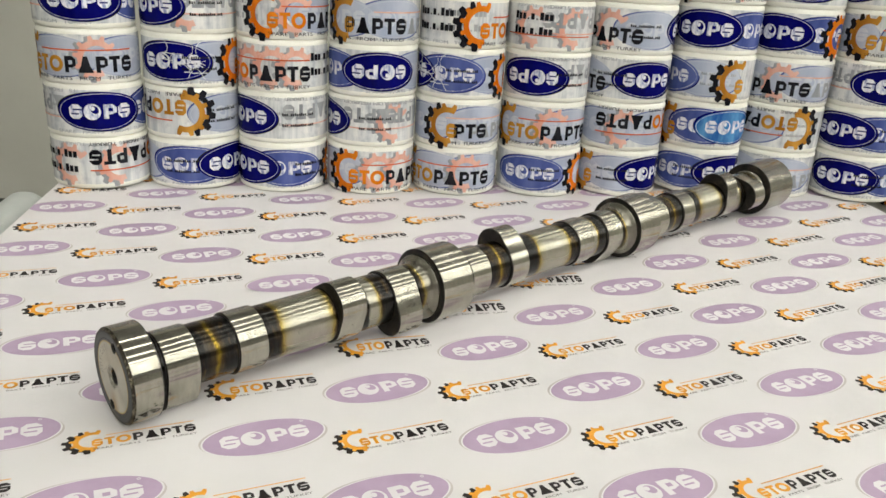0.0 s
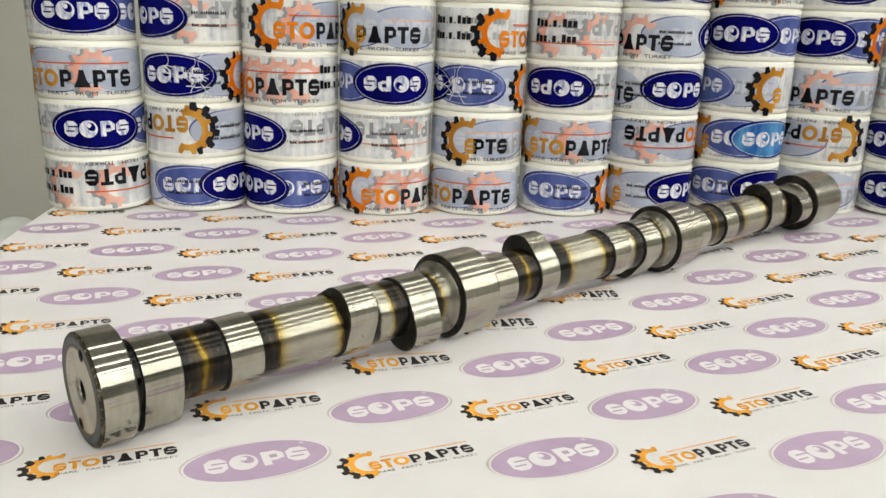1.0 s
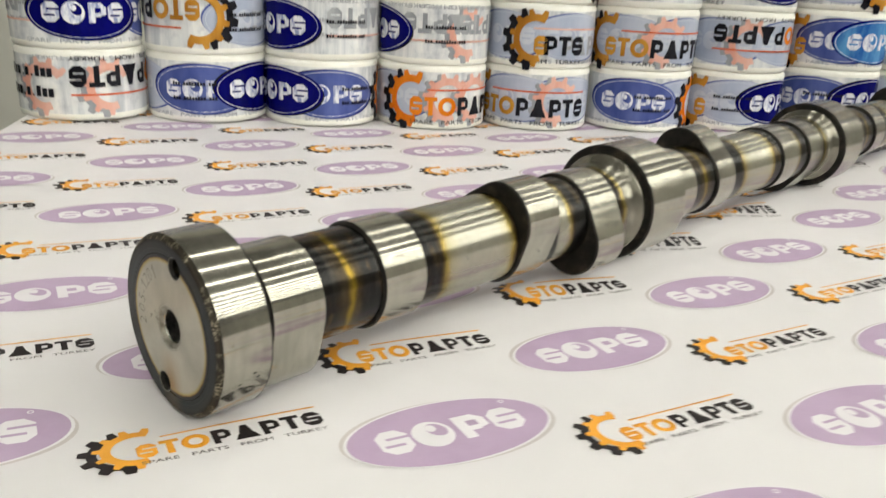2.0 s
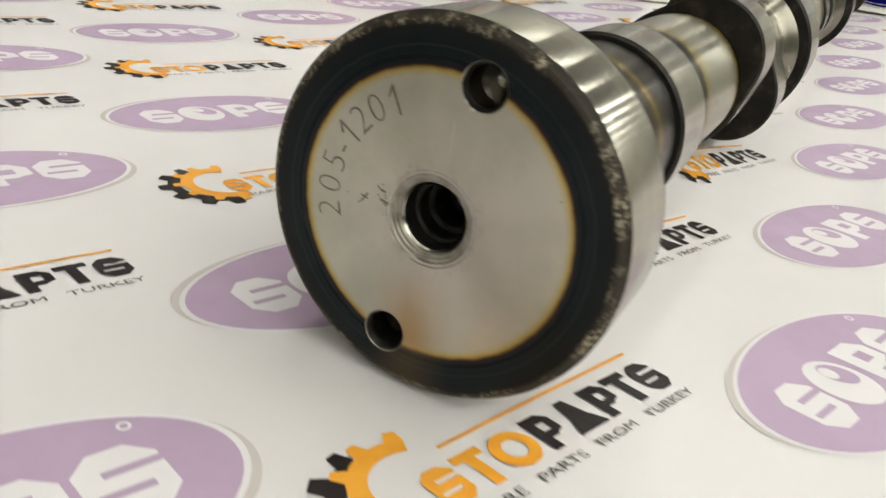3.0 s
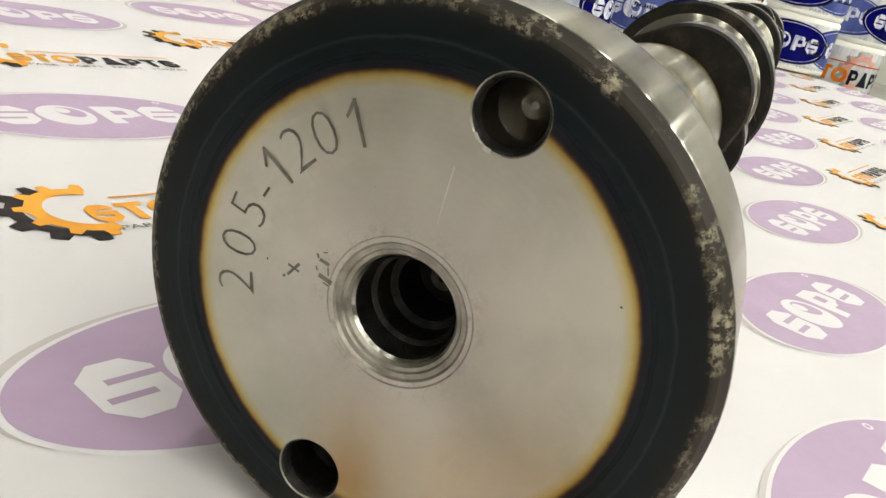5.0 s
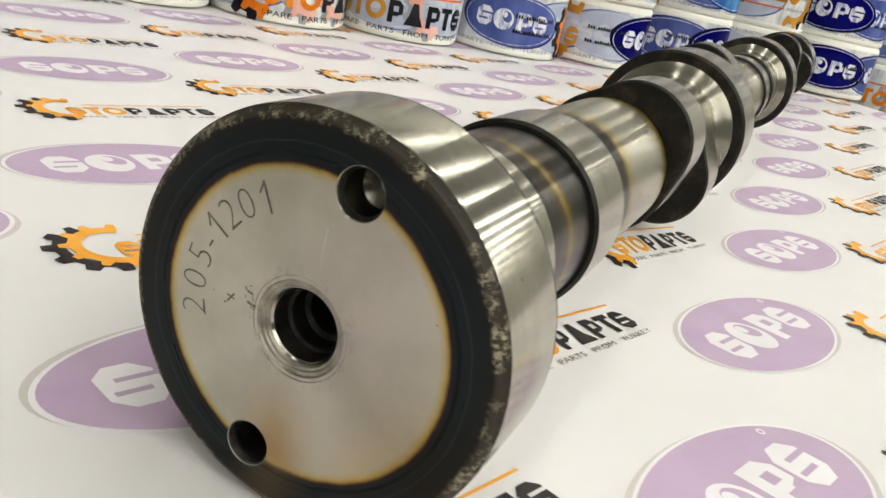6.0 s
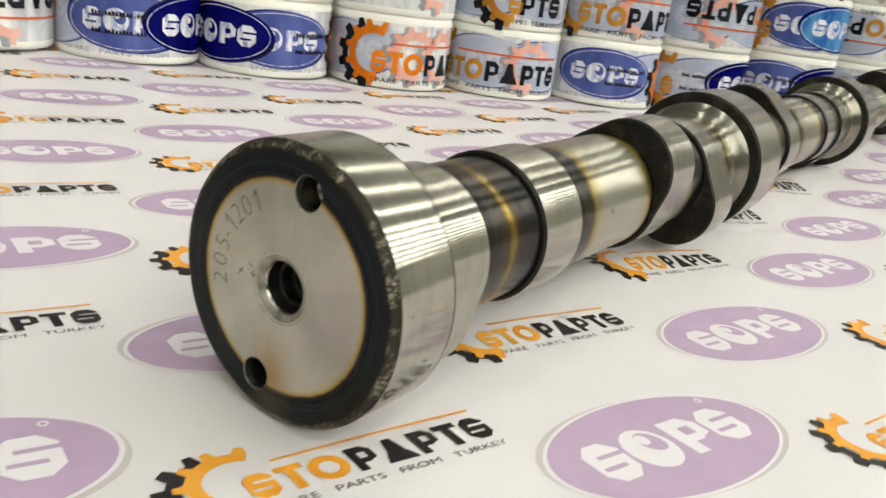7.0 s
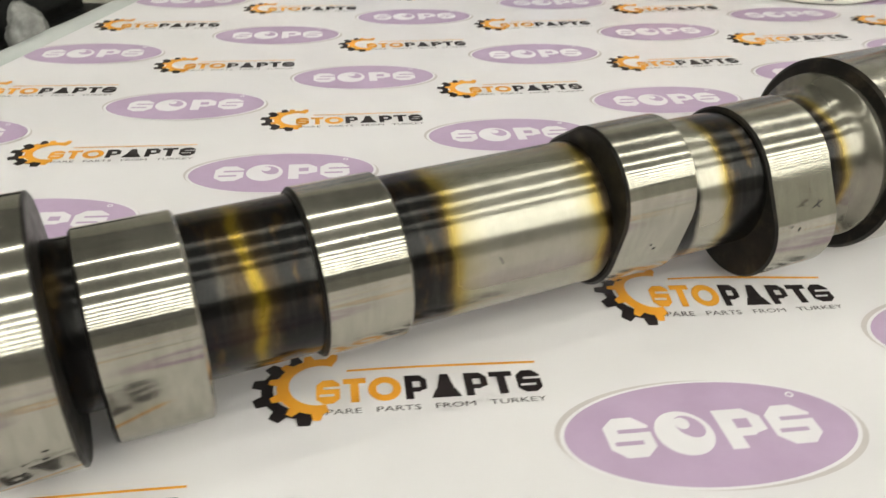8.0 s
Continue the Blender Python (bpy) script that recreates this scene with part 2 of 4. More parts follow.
def steel_face():
    """The end face: bare disc, straw rim, quenched blue-black ring, chipped edge, rust run."""
    m, nt, b = mat("steel_end_face")
    tc = nt.nodes.new("ShaderNodeTexCoord")
    sep = nt.nodes.new("ShaderNodeSeparateXYZ")
    nt.links.new(tc.outputs["Object"], sep.inputs[0])
    cmb = nt.nodes.new("ShaderNodeCombineXYZ")
    nt.links.new(sep.outputs["Y"], cmb.inputs[1]); nt.links.new(sep.outputs["Z"], cmb.inputs[2])
    ln = nt.nodes.new("ShaderNodeVectorMath"); ln.operation = "LENGTH"
    nt.links.new(cmb.outputs[0], ln.inputs[0])
    v = mapped(nt, (1, 1, 1))
    wob = noise_tex(nt, v, 330, 5.0)
    w = nt.nodes.new("ShaderNodeMath"); w.operation = "MULTIPLY_ADD"
    w.inputs[1].default_value, w.inputs[2].default_value = 0.0005, -0.00025
    nt.links.new(wob, w.inputs[0])
    add = nt.nodes.new("ShaderNodeMath"); add.operation = "ADD"
    nt.links.new(ln.outputs["Value"], add.inputs[0]); nt.links.new(w.outputs[0], add.inputs[1])
    sc = nt.nodes.new("ShaderNodeMath"); sc.operation = "MULTIPLY"; sc.inputs[1].default_value = 1.02 / 0.0254
    nt.links.new(add.outputs[0], sc.inputs[0])
    light, ring = (0.53, 0.512, 0.435), (0.0045, 0.0095, 0.0110)
    r = ramp(nt, sc.outputs[0], [(0, light), (0.695, light), (0.724, (0.50, 0.42, 0.20)), (0.738, (0.37, 0.245, 0.06)), (0.748, (0.09, 0.045, 0.014)), (0.755, (0.010, 0.008, 0.014)),
                                 (0.785, ring), (0.834, ring), (0.842, (0.024, 0.031, 0.031)), (0.848, (0.006, 0.009, 0.010)), (0.856, ring), (0.925, (0.010, 0.011, 0.011)),
                                 (0.938, (0.019, 0.016, 0.012)), (0.955, (0.046, 0.039, 0.028)), (0.985, (0.022, 0.018, 0.013))])
    n = noise_tex(nt, v, 90, 6.0, 0.65)
    nr = ramp(nt, n, [(0.25, (0.80,) * 3), (0.6, (1.0,) * 3)])
    base = mix(nt, 1.0, r.outputs["Color"], nr.outputs["Color"], "MULTIPLY")
    # bare metal chipped free along the rim
    far = ramp(nt, sc.outputs[0], [(0.925, (0, 0, 0)), (0.948, (1, 1, 1)), (0.978, (1, 1, 1)), (0.992, (0.4, 0.4, 0.4))])
    cr = ramp(nt, noise_tex(nt, v, 1300, 6.0, 0.75), [(0.48, (0, 0, 0)), (0.56, (1, 1, 1))])
    patch = ramp(nt, noise_tex(nt, v, 170, 4.0), [(0.45, (0, 0, 0)), (0.56, (1, 1, 1))])
    chip = mix(nt, 1.0, far.outputs["Color"], cr.outputs["Color"], "MULTIPLY")
    chip = mix(nt, 1.0, chip, patch.outputs["Color"], "MULTIPLY")
    base = mix(nt, chip, base, (0.31, 0.275, 0.195, 1))
    # rust run below the bore
    below = nt.nodes.new("ShaderNodeMapRange")
    below.inputs["From Min"].default_value, below.inputs["From Max"].default_value = -0.0065, -0.0165
    nt.links.new(sep.outputs["Z"], below.inputs["Value"])
    col = nt.nodes.new("ShaderNodeMath"); col.operation = "ABSOLUTE"
    off = nt.nodes.new("ShaderNodeMath"); off.operation = "SUBTRACT"; off.inputs[1].default_value = -0.001
    nt.links.new(sep.outputs["Y"], off.inputs[0]); nt.links.new(off.outputs[0], col.inputs[0])
    band = nt.nodes.new("ShaderNodeMapRange")
    band.inputs["From Min"].default_value, band.inputs["From Max"].default_value = 0.0062, 0.0008
    nt.links.new(col.outputs[0], band.inputs["Value"])
    f = nt.nodes.new("ShaderNodeMath"); f.operation = "MULTIPLY"
    nt.links.new(below.outputs[0], f.inputs[0]); nt.links.new(band.outputs[0], f.inputs[1])
    f2 = nt.nodes.new("ShaderNodeMath"); f2.operation = "MULTIPLY"; f2.inputs[1].default_value = 0.92
    nt.links.new(f.outputs[0], f2.inputs[0])
    inner = ramp(nt, sc.outputs[0], [(0.71, (1, 1, 1)), (0.765, (0.12, 0.12, 0.12))])
    rust = mix(nt, 1.0, f2.outputs[0], inner.outputs["Color"], "MULTIPLY")
    base = mix(nt, rust, base, (0.42, 0.27, 0.12, 1))
    # scuffs and broken turning arcs round the bore
    zone = ramp(nt, sc.outputs[0], [(0.24, (1, 1, 1)), (0.33, (0, 0, 0))])
    scuff = ramp(nt, noise_tex(nt, v, 700, 6.0, 0.7), [(0.50, (0, 0, 0)), (0.64, (0.5, 0.5, 0.5))])
    base = mix(nt, mix(nt, 1.0, zone.outputs["Color"], scuff.outputs["Color"], "MULTIPLY"), base, (0.24, 0.225, 0.19, 1))
    arc = ramp(nt, ln.outputs["Value"], [(0.00680, (0, 0, 0)), (0.00692, (1, 1, 1)), (0.00702, (0, 0, 0)), (0.00748, (0, 0, 0)), (0.00757, (0.7, 0.7, 0.7)), (0.00766, (0, 0, 0))])
    brk = ramp(nt, noise_tex(nt, v, 130, 3.0), [(0.47, (0, 0, 0)), (0.58, (0.8, 0.8, 0.8))])
    base = mix(nt, mix(nt, 1.0, arc.outputs["Color"], brk.outputs["Color"], "MULTIPLY"), base, (0.15, 0.135, 0.105, 1))
    # a pale oily cloud and a few dark specks
    cloud = ramp(nt, noise_tex(nt, v, 38, 3.0), [(0.36, (0.86, 0.85, 0.83)), (0.62, (1, 1, 1))])
    base = mix(nt, 1.0, base, cloud.outputs["Color"], "MULTIPLY")
    dots = ramp(nt, noise_tex(nt, v, 900, 1.0), [(0.80, (0, 0, 0)), (0.83, (1, 1, 1))])
    base = mix(nt, mix(nt, 1.0, dots.outputs["Color"], inner.outputs["Color"], "MULTIPLY"), base, (0.10, 0.075, 0.045, 1))
    nt.links.new(base, b.inputs["Base Color"])
    met = ramp(nt, sc.outputs[0], [(0.70, (0.85,) * 3), (0.76, (0.0,) * 3)])
    nt.links.new(met.outputs["Color"], b.inputs["Metallic"])
    b.inputs["Specular IOR Level"].default_value = 0.16
    rg = ramp(nt, sc.outputs[0], [(0.70, (0.36,) * 3), (0.78, (0.27,) * 3), (0.90, (0.30,) * 3), (0.94, (0.5,) * 3)])
    nt.links.new(rg.outputs["Color"], b.inputs["Roughness"])
    # turning rings
    rings = nt.nodes.new("ShaderNodeMath"); rings.operation = "MULTIPLY"; rings.inputs[1].default_value = 9000
    nt.links.new(ln.outputs["Value"], rings.inputs[0])
    sn = nt.nodes.new("ShaderNodeMath"); sn.operation = "SINE"
    nt.links.new(rings.outputs[0], sn.inputs[0])
    h = nt.nodes.new("ShaderNodeMath"); h.operation = "MULTIPLY_ADD"; h.inputs[1].default_value = 0.07
    nt.links.new(sn.outputs[0], h.inputs[0]); nt.links.new(n, h.inputs[2])
    bump(nt, b, h.outputs[0], 0.25, 0.00012)
    return m


M_GROUND, M_OXIDE, M_SHAFT, M_FACE = steel_ground(), steel_black(), steel_core(), steel_face()
# Shade inside the holes is put into this colour, which scratches and nicks share.
M_BORE = painted("bore_shade_scratch_dark", (0.012, 0.012, 0.011), (0.05, 0.047, 0.042), 0.32, 420, 0.0003, metal=0.7)
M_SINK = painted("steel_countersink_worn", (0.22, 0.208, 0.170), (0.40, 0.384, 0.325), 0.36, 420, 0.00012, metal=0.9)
# Paler steel: upper hole walls drawn as lit, and the bore mouth's glint.
M_DRILL = painted("steel_drilled_lit", (0.16, 0.153, 0.132), (0.46, 0.445, 0.39), 0.22, 90, 0.00004, metal=1.0)
# Pale strokes: the scratch on the disc, and glints painted on burrs.
M_SCUFF_GLINT = painted("steel_scuff_glint_pale", (0.52, 0.50, 0.44), (0.66, 0.64, 0.58), 0.5, 300, metal=0.4)
M_ENGRAVE = painted("engraved_dark", (0.10, 0.092, 0.075), (0.20, 0.185, 0.155), 0.5, 500, metal=0.3)


# ---------------------------------------------------------------- building helpers
class Build:
    """Collects vertices and faces with a material each."""

    def __init__(self):
        self.v, self.f, self.m, self.mats, self.seen = [], [], [], [], {}

    def slot(self, material):
        if material not in self.mats:
            self.mats.append(material)
        return self.mats.index(material)

    def poly(self, pts, material):
        ids = []
        for p in pts:
            key = tuple(round(c, 7) for c in p)
            if key not in self.seen:
                self.seen[key] = len(self.v)
                self.v.append(tuple(p))
            ids.append(self.seen[key])
        self.f.append(tuple(ids))
        self.m.append(self.slot(material))

    def lathe(self, profile, material, n=72, closed=False):
        """Turns (x, r) pairs round the x axis; material: one, or one per span."""
        i = len(self.v)
        for x, r in profile:
            for k in range(n):
                a = 2 * math.pi * k / n
                self.v.append((x, r * math.cos(a), r * math.sin(a)))
        for j in range(len(profile) - 1):
            s = self.slot(material[j] if isinstance(material, (list, tuple)) else material)
            for k in range(n):
                k2 = (k + 1) % n
                self.f.append((i + j * n + k, i + (j + 1) * n + k, i + (j + 1) * n + k2, i + j * n + k2))
                self.m.append(s)

    def mesh(self, name, smooth=False, angle=None):
        me = bpy.data.meshes.new(name)
        me.from_pydata(self.v, [], self.f)
        for mt in self.mats:
            me.materials.append(mt)
        me.polygons.foreach_set("material_index", self.m)
        if smooth:
            me.polygons.foreach_set("use_smooth", [True] * len(self.f))
            if angle:
                me.set_sharp_from_angle(angle=angle)
        me.update()
        return me


def part(name, me, parent, label=""):
    ob = new(name, me)
    ob.parent = parent
    return tagged(ob, label)


def box(bd, lo, hi, material, bevel=0.0):
    bm = bmesh.new()
    bmesh.ops.create_cube(bm, size=1)
    for vv in bm.verts:
        vv.co = [lo[i] + (vv.co[i] + 0.5) * (hi[i] - lo[i]) for i in range(3)]
    if bevel:
        bmesh.ops.bevel(bm, geom=bm.edges[:], offset=bevel, segments=2, affect="EDGES")
    bm.verts.index_update()
    i = len(bd.v)
    bd.v += [tuple(vv.co) for vv in bm.verts]
    s = bd.slot(material)
    for f in bm.faces:
        bd.f.append(tuple(i + vv.index for vv in f.verts)); bd.m.append(s)
    bm.free()


def empty(name, m, label, category, group="", kind=""):
    ob = new(name)
    ob.matrix_basis = m
    return tagged(ob, label, category, group, kind)


# ---------------------------------------------------------------- flat print shapes: (layer, ink, polygon) in mm
def ellipse(layer, ink, cx, cy, a, b, rot=0.0, n=28):
    out, c, s = [], math.cos(rot), math.sin(rot)
    xs = [-math.cos(math.pi * k / n) for k in range(n + 1)]
    for x0, x1 in zip(xs, xs[1:]):
        h0, h1 = math.sqrt(max(0, 1 - x0 * x0)), math.sqrt(max(0, 1 - x1 * x1))
        quad = [(a * x0, -b * h0), (a * x1, -b * h1), (a * x1, b * h1), (a * x0, b * h0)]
        if h0 < 1e-6:
            quad = quad[:3]
        if h1 < 1e-6:
            quad = [quad[0], quad[1], quad[3]]
        out.append((layer, ink, [(cx + x * c - y * s, cy + x * s + y * c) for x, y in quad]))
    return out


def ellipse_line(layer, ink, cx, cy, a, b, w, rot=0.0, n=56):
    out, c, s = [], math.cos(rot), math.sin(rot)
    def at(k, g):
        t = 2 * math.pi * k / n
        x, y = (a + g) * math.cos(t), (b + g) * math.sin(t)
        return (cx + x * c - y * s, cy + x * s + y * c)
    for k in range(n):
        out.append((layer, ink, [at(k, -w / 2), at(k, w / 2), at(k + 1, w / 2), at(k + 1, -w / 2)]))
    return out


def ring(layer, ink, cx, cy, r0, r1, a0=0.0, a1=360.0, n=20, sy=1.0):
    out = []
    for k in range(n):
        t0, t1 = radians(a0 + (a1 - a0) * k / n), radians(a0 + (a1 - a0) * (k + 1) / n)
        out.append((layer, ink, [(cx + r0 * math.cos(t0), cy + sy * r0 * math.sin(t0)), (cx + r1 * math.cos(t0), cy + sy * r1 * math.sin(t0)),
                                 (cx + r1 * math.cos(t1), cy + sy * r1 * math.sin(t1)), (cx + r0 * math.cos(t1), cy + sy * r0 * math.sin(t1))]))
    return out


def slab(layer, ink, x0, x1, y0, y1, top=0.0, skew=0.0):
    """A plain block; top: how much the upper edge is drawn in at each side."""
    return [(layer, ink, [(x0, y0), (x1, y0), (x1 - top + skew, y1), (x0 + top + skew, y1)])]


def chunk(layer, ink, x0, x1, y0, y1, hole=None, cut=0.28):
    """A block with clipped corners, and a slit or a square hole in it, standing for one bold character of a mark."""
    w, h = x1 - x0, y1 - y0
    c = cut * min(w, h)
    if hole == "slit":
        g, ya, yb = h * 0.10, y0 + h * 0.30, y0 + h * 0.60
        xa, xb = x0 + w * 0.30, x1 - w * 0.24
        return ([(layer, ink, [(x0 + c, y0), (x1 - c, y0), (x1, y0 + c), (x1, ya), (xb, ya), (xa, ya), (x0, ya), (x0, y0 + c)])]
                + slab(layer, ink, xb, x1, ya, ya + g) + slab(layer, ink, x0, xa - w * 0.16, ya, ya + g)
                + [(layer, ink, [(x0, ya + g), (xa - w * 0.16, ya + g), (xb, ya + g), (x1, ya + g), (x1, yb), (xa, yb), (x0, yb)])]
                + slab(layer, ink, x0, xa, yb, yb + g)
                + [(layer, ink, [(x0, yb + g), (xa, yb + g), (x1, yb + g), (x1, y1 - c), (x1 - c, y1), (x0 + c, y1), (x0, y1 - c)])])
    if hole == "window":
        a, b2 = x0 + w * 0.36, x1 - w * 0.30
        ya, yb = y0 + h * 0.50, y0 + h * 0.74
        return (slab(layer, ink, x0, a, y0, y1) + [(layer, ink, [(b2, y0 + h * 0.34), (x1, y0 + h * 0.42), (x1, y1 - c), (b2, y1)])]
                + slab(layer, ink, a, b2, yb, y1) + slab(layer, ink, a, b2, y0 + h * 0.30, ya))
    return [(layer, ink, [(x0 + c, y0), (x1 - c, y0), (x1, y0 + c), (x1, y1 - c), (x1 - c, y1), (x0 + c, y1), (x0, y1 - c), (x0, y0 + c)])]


def gear(layer, ink, cx, cy, r0, r1, r2, a0, a1, step):
    """Part of a toothed ring, drawn in one connected strip."""
    out, n = [], max(8, int((a1 - a0) / step * 8))
    def rad(k):
        ph = (((a1 - a0) * k / n) / step + 0.25) % 1.0
        return r2 if 0.26 < ph < 0.74 else r1
    def at(k, r):
        t = radians(a0 + (a1 - a0) * k / n)
        return (cx + r * math.cos(t), cy + r * math.sin(t))
    for k in range(n):
        out.append((layer, ink, [at(k, r0), at(k, rad(k)), at(k + 1, rad(k + 1)), at(k + 1, r0)]))
    return out


def words(text, size, thin=0.0):
    """Flat polygons of a line of text, its left end on the baseline at the origin; size: capital height."""
    cu = bpy.data.curves.new("text", "FONT")
    cu.body, cu.size, cu.resolution_u, cu.offset = text, size / 0.7, 3, -thin
    ob = new("text", cu)
    bpy.context.view_layer.update()
    me = ob.evaluated_get(bpy.context.evaluated_depsgraph_get()).to_mesh()
    polys = [[(me.vertices[i].co.x, me.vertices[i].co.y) for i in p.vertices] for p in me.polygons]
    ob.evaluated_get(bpy.context.evaluated_depsgraph_get()).to_mesh_clear()
    bpy.data.objects.remove(ob)
    bpy.data.curves.remove(cu)
    return polys


def fitted(polys, x0, x1, y0, y1):
    xs = [p[0] for q in polys for p in q]; ys = [p[1] for q in polys for p in q]
    fx, fy = (x1 - x0) / (max(xs) - min(xs)), (y1 - y0) / (max(ys) - min(ys))
    return [[(x0 + (x - min(xs)) * fx, y0 + (y - min(ys)) * fy) for x, y in q] for q in polys]


TAGLINE = words("SPARE   PARTS   FROM   TURKEY", 1.0)


def gear_mark(dark, orange, line, black, grey):
    """Half a gear with a shadow gear, a line, eight bold blocks and the small line of words; origin at the last block."""
    out = gear(1, dark, -46.6, 2.2, 6.6, 9.0, 11.0, 95, 292, 33)
    out += gear(2, orange, -44.0, 2.8, 6.0, 8.5, 10.3, 62, 285, 33)
    out += slab(2, line, -38.0, 2.6, 6.0, 6.6)
    lo, hi = -3.0, 3.8
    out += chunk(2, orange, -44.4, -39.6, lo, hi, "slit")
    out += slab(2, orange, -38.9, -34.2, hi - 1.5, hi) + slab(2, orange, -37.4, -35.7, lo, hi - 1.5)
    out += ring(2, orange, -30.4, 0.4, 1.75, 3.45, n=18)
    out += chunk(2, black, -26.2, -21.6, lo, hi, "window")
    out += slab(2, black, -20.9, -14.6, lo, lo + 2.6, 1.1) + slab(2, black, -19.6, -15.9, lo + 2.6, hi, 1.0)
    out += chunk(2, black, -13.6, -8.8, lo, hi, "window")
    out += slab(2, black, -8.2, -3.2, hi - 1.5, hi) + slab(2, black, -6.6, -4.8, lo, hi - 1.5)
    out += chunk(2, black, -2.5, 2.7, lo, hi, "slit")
    out += [(2, grey, q) for q in fitted(TAGLINE, -44.0, 2.6, -6.1, -4.6)]
    return out


def oval_mark(field, edge, gap, white, swirl, rim=None):
    """A broad oval with an outer crescent line and four bold blocks, the second of them a round swirl; origin at its middle."""
    out = ellipse(0, edge, 0, 0, 31.2, 15.7, radians(-2.5)) + ellipse(1, gap, 0, 0, 30.4, 15.4) + ellipse(2, field, 0, 0, 29.5, 14.8)
    if rim:
        out += ellipse_line(3, rim, 0, 0, 28.6, 14.0, 0.38)
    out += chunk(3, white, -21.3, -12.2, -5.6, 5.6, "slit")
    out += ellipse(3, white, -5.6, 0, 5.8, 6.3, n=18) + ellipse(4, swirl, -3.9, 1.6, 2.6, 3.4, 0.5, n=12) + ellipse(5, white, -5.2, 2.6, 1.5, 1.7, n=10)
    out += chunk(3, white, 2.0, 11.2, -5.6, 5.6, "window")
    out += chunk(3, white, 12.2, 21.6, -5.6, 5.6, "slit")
    out += ring(3, gap, 20.6, 8.6, 0.5, 0.9, n=10)
    return out


# ---------------------------------------------------------------- room
def room():
    x0, x1, y0, y1, z0, z1, w = -3.2, 9.0, -8.9, 2.86, -0.80, 2.35, 0.12
    walls = {"wall_north": ((x0 - w, y1, z0), (x1 + w, y1 + w, z1)), "wall_south": ((x0 - w, y0 - w, z0), (x1 + w, y0, z1)),
             "wall_west": ((x0 - w, y0, z0), (x0, y1, z1)), "wall_east": ((x1, y0, z0), (x1 + w, y1, z1))}
    for name, (lo, hi) in walls.items():
        south = name == "wall_south"
        bd = Build(); box(bd, lo, hi, M_WALLDARK if south else M_WALL)
        tagged(new(name, bd.mesh(name)), "dull olive-brown workshop wall" if south else "plain grey painted workshop wall", "wall", kind="structure")
    bd = Build(); box(bd, (x0 - w, y0 - w, z0 - w), (x1 + w, y1 + w, z0), M_FLOOR)
    tagged(new("floor", bd.mesh("floor")), "dark workshop floor", "floor", kind="structure")
    bd = Build(); box(bd, (x0 - w, y0 - w, z1), (x1 + w, y1 + w, z1 + w), M_CEIL)
    tagged(new("ceiling", bd.mesh("ceiling")), "plain pale ceiling", "ceiling", kind="structure")


room()


def ceiling_light():
    root = empty("ceiling_light", pose(0, 0, 0), "long white ceiling light with a glowing tube", "ceiling light", "ceiling lights")
    bd = Build(); box(bd, (-1.25, -0.07, -0.03), (1.25, 0.07, 0.0), M_HOUSING, 0.006)
    part("housing", bd.mesh("housing"), root)
    bd = Build()
    bd.lathe([(-1.24, 0.0), (-1.24, 0.02), (1.24, 0.02), (1.24, 0.0)], M_DIFFUSER, 10)
    me = bd.mesh("tube", True, radians(40))
    part("tube", me, root, "glowing white tube").location = (0, 0, -0.076)
    return root


LIGHT_YAW = 35.3
first = None
for off in (-0.50, 0.40, 1.25, 2.05, 2.50, 2.98, 3.50, 4.10, 4.80, 5.65):
    for along in (-2.55, 0.0, 2.55, 5.10):
        x, y = 0.25 + 0.578 * off + 0.816 * along, 0.20 - 0.816 * off + 0.578 * along
        if not (-2.1 < x < 7.9 and -8.1 < y < 2.12):
            continue
        m = pose(x, y, 2.349, 0, 0, LIGHT_YAW)
        if first is None:
            first = ceiling_light()
            first.matrix_basis = m
        else:
            copy_thing(first, m)


# ---------------------------------------------------------------- table and printed sheet
P, Q, ODD = 0.1254, 0.04908, -0.0055       # spacing of the printed marks
AX, AXYAW, AXZ, AXRISE = Vector((-0.0361, 0.0070, 0)), radians(35.03), 0.0287, 0.0065
ADIR = Vector((math.cos(AXYAW), math.sin(AXYAW), 0))


def sheet_z(x, y):
    """The sheet bows up a little towards its edges, and lies pressed down under the camshaft."""
    x, y = min(0.66, max(-0.2, x)), min(0.34, max(-0.1, y))
    u, v = x - 0.1963, y - 0.15
    z = 0.0541 * u * u - 0.0113 * u * v + 0.0695 * v * v - 0.0466 * v ** 3 - 0.0523 * u * u * v
    d = Vector((x, y, 0)) - AX
    s = d.dot(ADIR)
    off = abs(d.x * ADIR.y - d.y * ADIR.x)
    if -0.05 < s < 0.75:
        k = math.exp(-(off / 0.011) ** 2) * min(1, (s + 0.05) / 0.05, (0.75 - s) / 0.05)
        z += (0.0036 + AXRISE * s - z) * k
    return z


SHEET = (-0.184, 0.6095, -0.46, 0.56)


